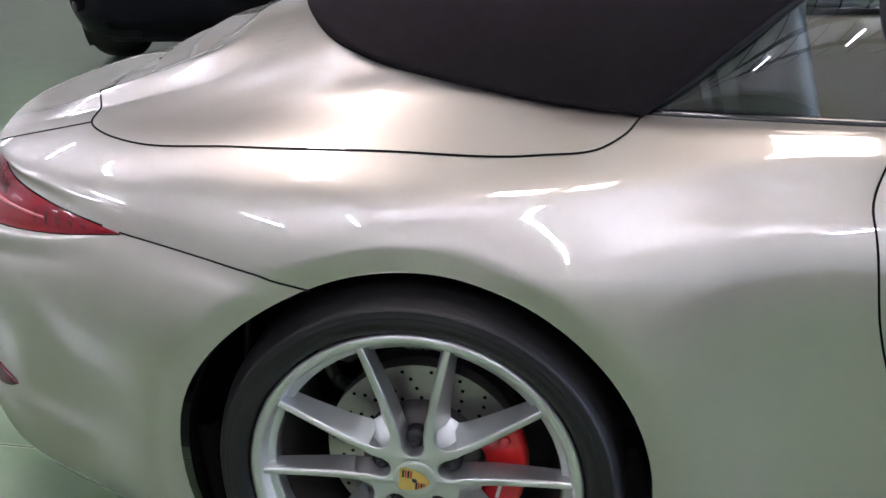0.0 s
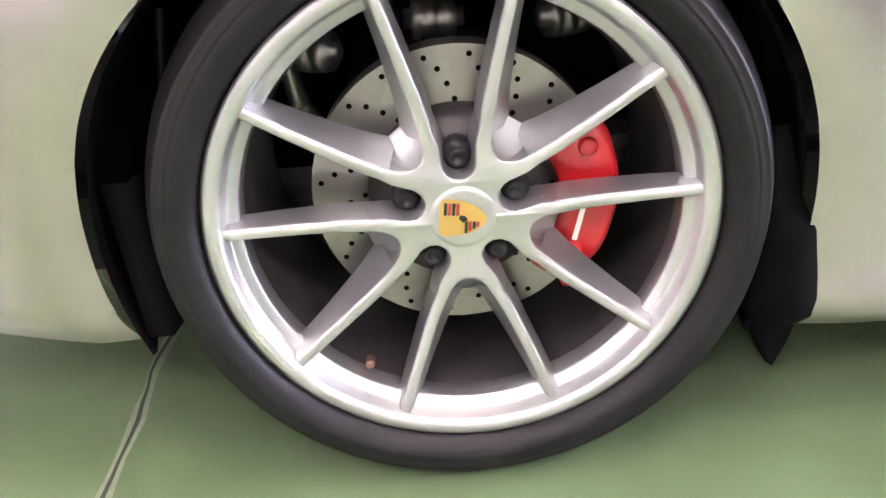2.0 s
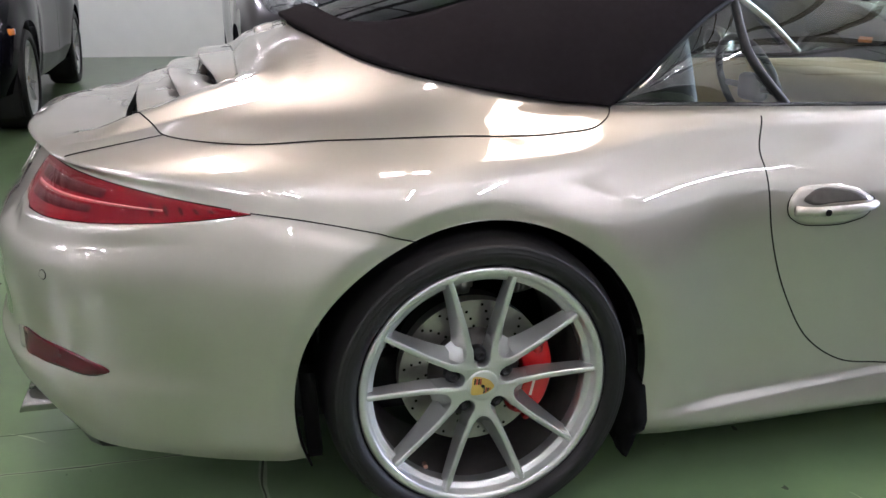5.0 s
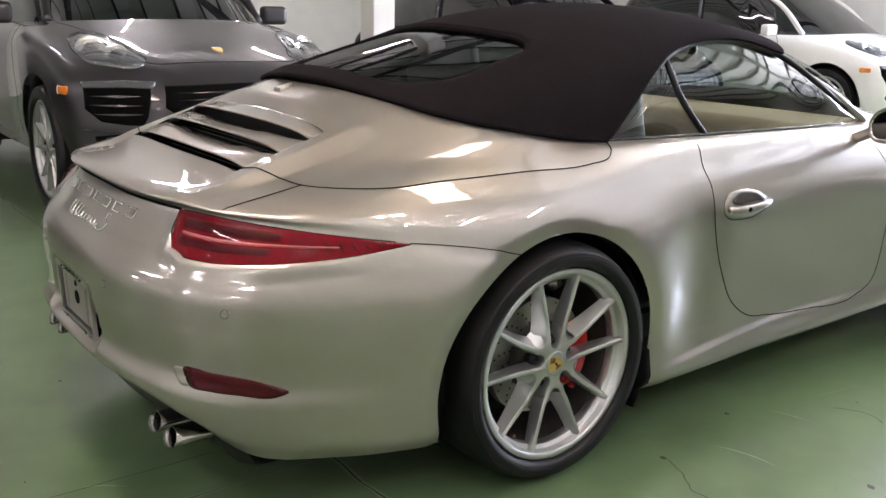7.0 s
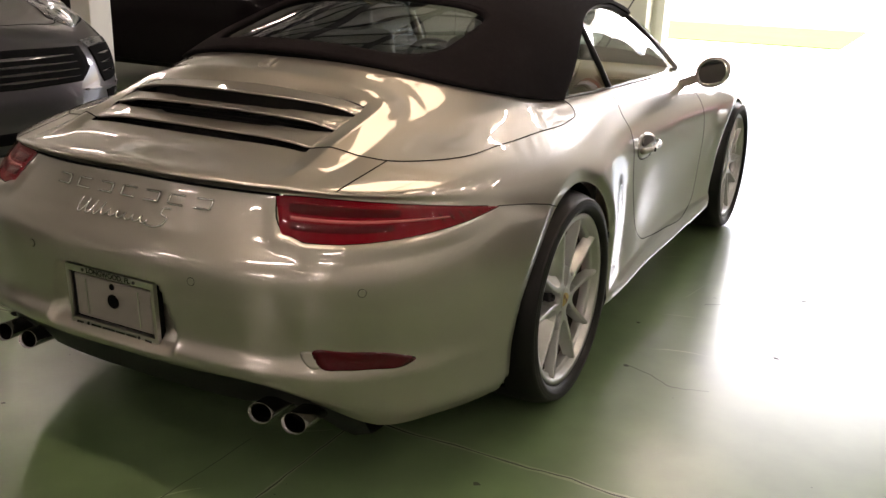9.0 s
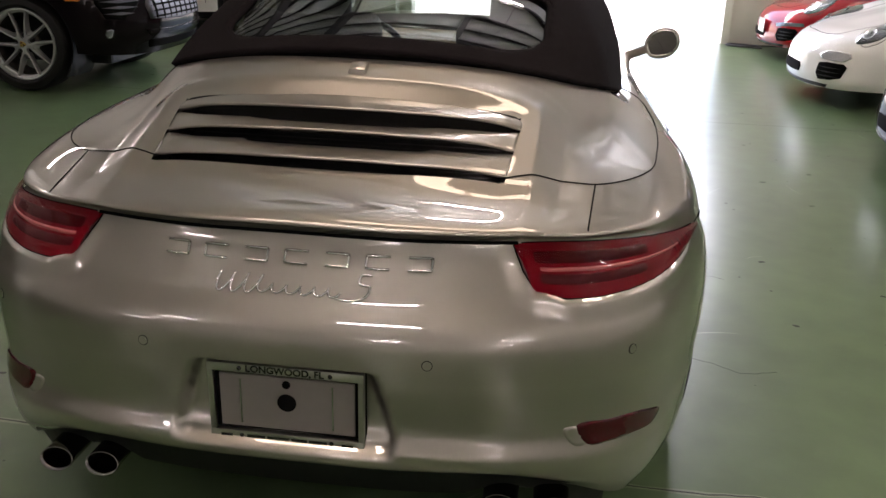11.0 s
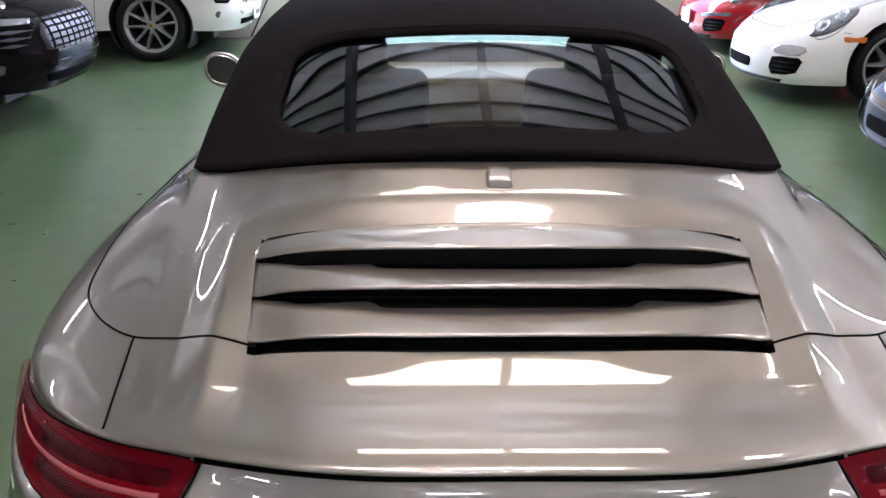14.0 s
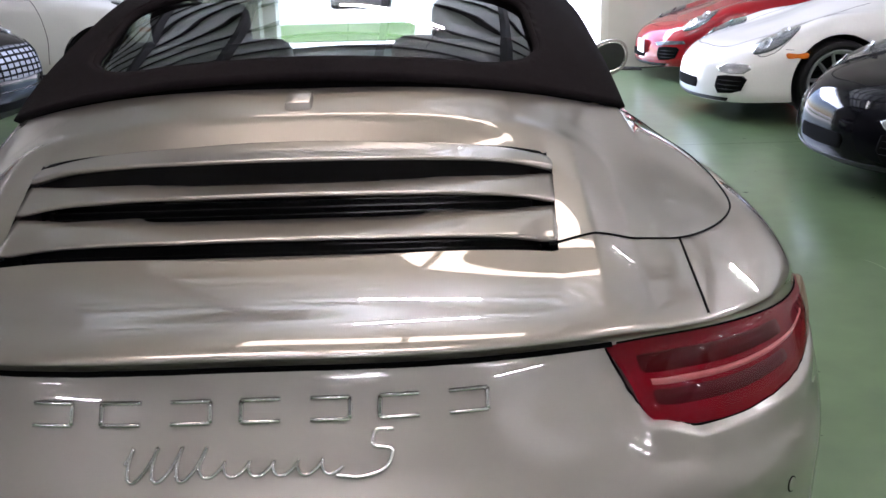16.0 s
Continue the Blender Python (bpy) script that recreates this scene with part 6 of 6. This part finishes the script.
        part("door_gap", seam(tr, [(sx * .90, 1.05, .42), (sx * .935, 1.05, .7), (sx * .92, 1.05, .95), (sx * .84, 1.03, 1.07)], .007, 60), GAP, root)
        part("mirror", smooth(soft_box(min(sx * .90, sx * 1.10), 2.05, 1.06, max(sx * .90, sx * 1.10), 2.16, 1.19, .04)), pnt, root)
        if style == "large":
            front_patch(root, tr, "air_intake", [(sx * a, b) for a, b in ((.53, .762), (.68, .768), (.845, .764), (.853, .66), (.79, .598), (.68, .582), (.597, .58), (.57, .62))], GAP, 4.8, label="black side intake")
            front_patch(root, tr, "light_bar", [(sx * a, b) for a, b in ((.486, .797), (.65, .803), (.848, .792), (.848, .768), (.68, .772), (.523, .765))], LAMPGLASS, 4.8, .006, label="chrome-rimmed light bar")
            front_patch(root, tr, "fog_surround", [(sx * a, b) for a, b in ((.615, .533), (.72, .536), (.824, .521), (.81, .455), (.70, .455), (.64, .48))], GAP, 4.8, .003, n=24)
            front_patch(root, tr, "fog_light", [(sx * (.753 + .034 * math.cos(a)), .49 + .034 * math.sin(a)) for a in np.linspace(0, 2 * math.pi, 12, endpoint=False)], GLOSSBLACK, 4.8, .008, .004, n=24)
            front_patch(root, tr, "chrome_lip", [(sx * a, b) for a, b in ((.40, .566), (.60, .556), (.72, .552), (.88, .558), (.88, .548), (.72, .540), (.60, .544), (.40, .556))], pnt, 4.8, .012, n=30)
            for zz in (.635, .68, .725):
                front_patch(root, tr, "intake_slat", [(sx * a, b) for a, b in ((.585, zz), (.70, zz + .005), (.835, zz), (.70, zz - .007))], GLOSSBLACK, 4.8, .008, n=16)
        else:
            front_patch(root, tr, "air_intake", [(sx * a, b) for a, b in ((.50, .765), (.66, .768), (.86, .762), (.868, .70), (.84, .59), (.73, .578), (.63, .65))], GAP, 4.8, label="black side intake")
            for zz in (.625, .67, .715):
                front_patch(root, tr, "intake_slat", [(sx * a, b) for a, b in ((.64 - (zz - .625) * .9, zz), (.74, zz + .012), (.85, zz), (.74, zz - .012))], FRAME_METAL if style == "light" else GRILLE_FILL, 4.8, .008, n=16)
            front_patch(root, tr, "light_bar", [(sx * a, b) for a, b in ((.50, .787), (.66, .798), (.85, .795), (.858, .765), (.68, .757), (.55, .755))], LAMPGLASS, 4.8, .008, n=20)
            front_patch(root, tr, "fog_light", [(sx * a, b) for a, b in ((.803, .50), (.820, .508), (.838, .50), (.840, .465), (.825, .440), (.806, .445))], LAMPGLASS, 4.8, .004, .003, n=20)
    if style == "large":
        front_patch(root, tr, "grille", [(-.455, .775), (0, .783), (.455, .775), (.475, .67), (.384, .607), (0, .60), (-.384, .607), (-.475, .67)], GAP, 4.8, label="black front grille")
        for zz in (.635, .67, .705, .74):
            front_patch(root, tr, "grille_bar", [(-.40, zz), (0, zz + .007), (.40, zz), (0, zz - .007)], GLOSSBLACK, 4.8, .008, n=24)
    else:
        front_patch(root, tr, "grille", [(-.44, .785), (0, .795), (.44, .785), (.52, .68), (.50, .57), (0, .545), (-.50, .57), (-.52, .68)], PLATE if style == "light" else GRILLE_FILL, 4.8, label="barred grille")
        for zz in (.59, .635, .68, .725, .765):
            front_patch(root, tr, "grille_bar", [(-.47, zz - .01), (-.47, zz + .004), (0, zz + .009), (.47, zz + .004), (.47, zz - .01), (0, zz - .007)], GAP, 4.8, .008, n=24)
        for xx in np.linspace(-.42, .42, 9):
            front_patch(root, tr, "grille_post", [(xx - .009, .56), (xx + .009, .56), (xx + .009, .79), (xx - .009, .79)], GAP, 4.8, .010, n=12)
        front_patch(root, tr, "bumper_strip", [(-.55, .49), (0, .475), (.55, .49), (.52, .45), (0, .44), (-.52, .45)], pnt, 4.8, .012)
    if style == "light":
        fp = part("front_plate", smooth(boxed(-.04, 3.772, .37, .27, 3.782, .50, bevel=.003)), STEEL, root, "pale front plate with dark bars")
        for k in range(3):
            part("plate_bar", boxed(.0 + .075 * k, 3.783, .41, .06 + .075 * k, 3.785, .46), DARKLEATHER, fp)
    front_patch(root, tr, "lower_grille", [(-.50, .40), (0, .39), (.50, .40), (.46, .34), (0, .33), (-.46, .34)], GAP, 4.8)
    part("bonnet_gap", seam(tr, [(-.72, 2.5, 1.06), (-.64, 2.86, 1.04), (-.53, 3.20, .97), (-.46, 3.46, .894), (-.24, 3.50, .89), (0, 3.515, .89), (.24, 3.50, .89), (.46, 3.46, .894), (.53, 3.20, .97), (.64, 2.86, 1.04), (.72, 2.5, 1.06)], .007, 100), GAP, root)
    # plain gold shield on the bonnet
    part("crest", patch(tr, [(-.028, .03), (0, .034), (.028, .03), (.028, 0), (0, -.036), (-.028, 0)], (0, 3.36, .95), (-1, 0, 0), (0, -.5, .86), .003, .002, 3, 20), GOLD, root, "plain gold shield emblem")
    for mm in (pose(.80, 2.82, .372, 5), pose(-.80, 2.82, .372, 25, 0, 180), pose(.80, 0, .372), pose(-.80, 0, .372, 0, 0, 180)):
        w_ = copy_thing(suv_wheel, mm)
        w_.parent = root
    root.matrix_world = m @ Matrix.Diagonal((1, 1, tall, 1)) @ Matrix.Translation((0, -3.75, 0))
    return root


suv("graphite grey metallic suv parked nose out in a row", GREY_P, pose(-2.45, .62, 0, 0, 0, -90), "large", 1.08)
suv("dark brown suv with a chrome-barred grille, parked nose out", BROWN_P, pose(-2.83, 5.15, 0, 0, 0, -90), "dark")
suv("glossy white suv with silver wheels, parked nose out", WHITE_P, pose(-2.15, 8.72, 0, 0, 0, -90), "light")
suv("glossy black suv parked nose out behind the convertible", BLACK_P, pose(-4.0, -2.75, 0, 0, 0, -90), "large")
for w_ in (coupe_wheel, suv_wheel):
    for o in [*w_.children_recursive, w_]:
        bpy.data.objects.remove(o)
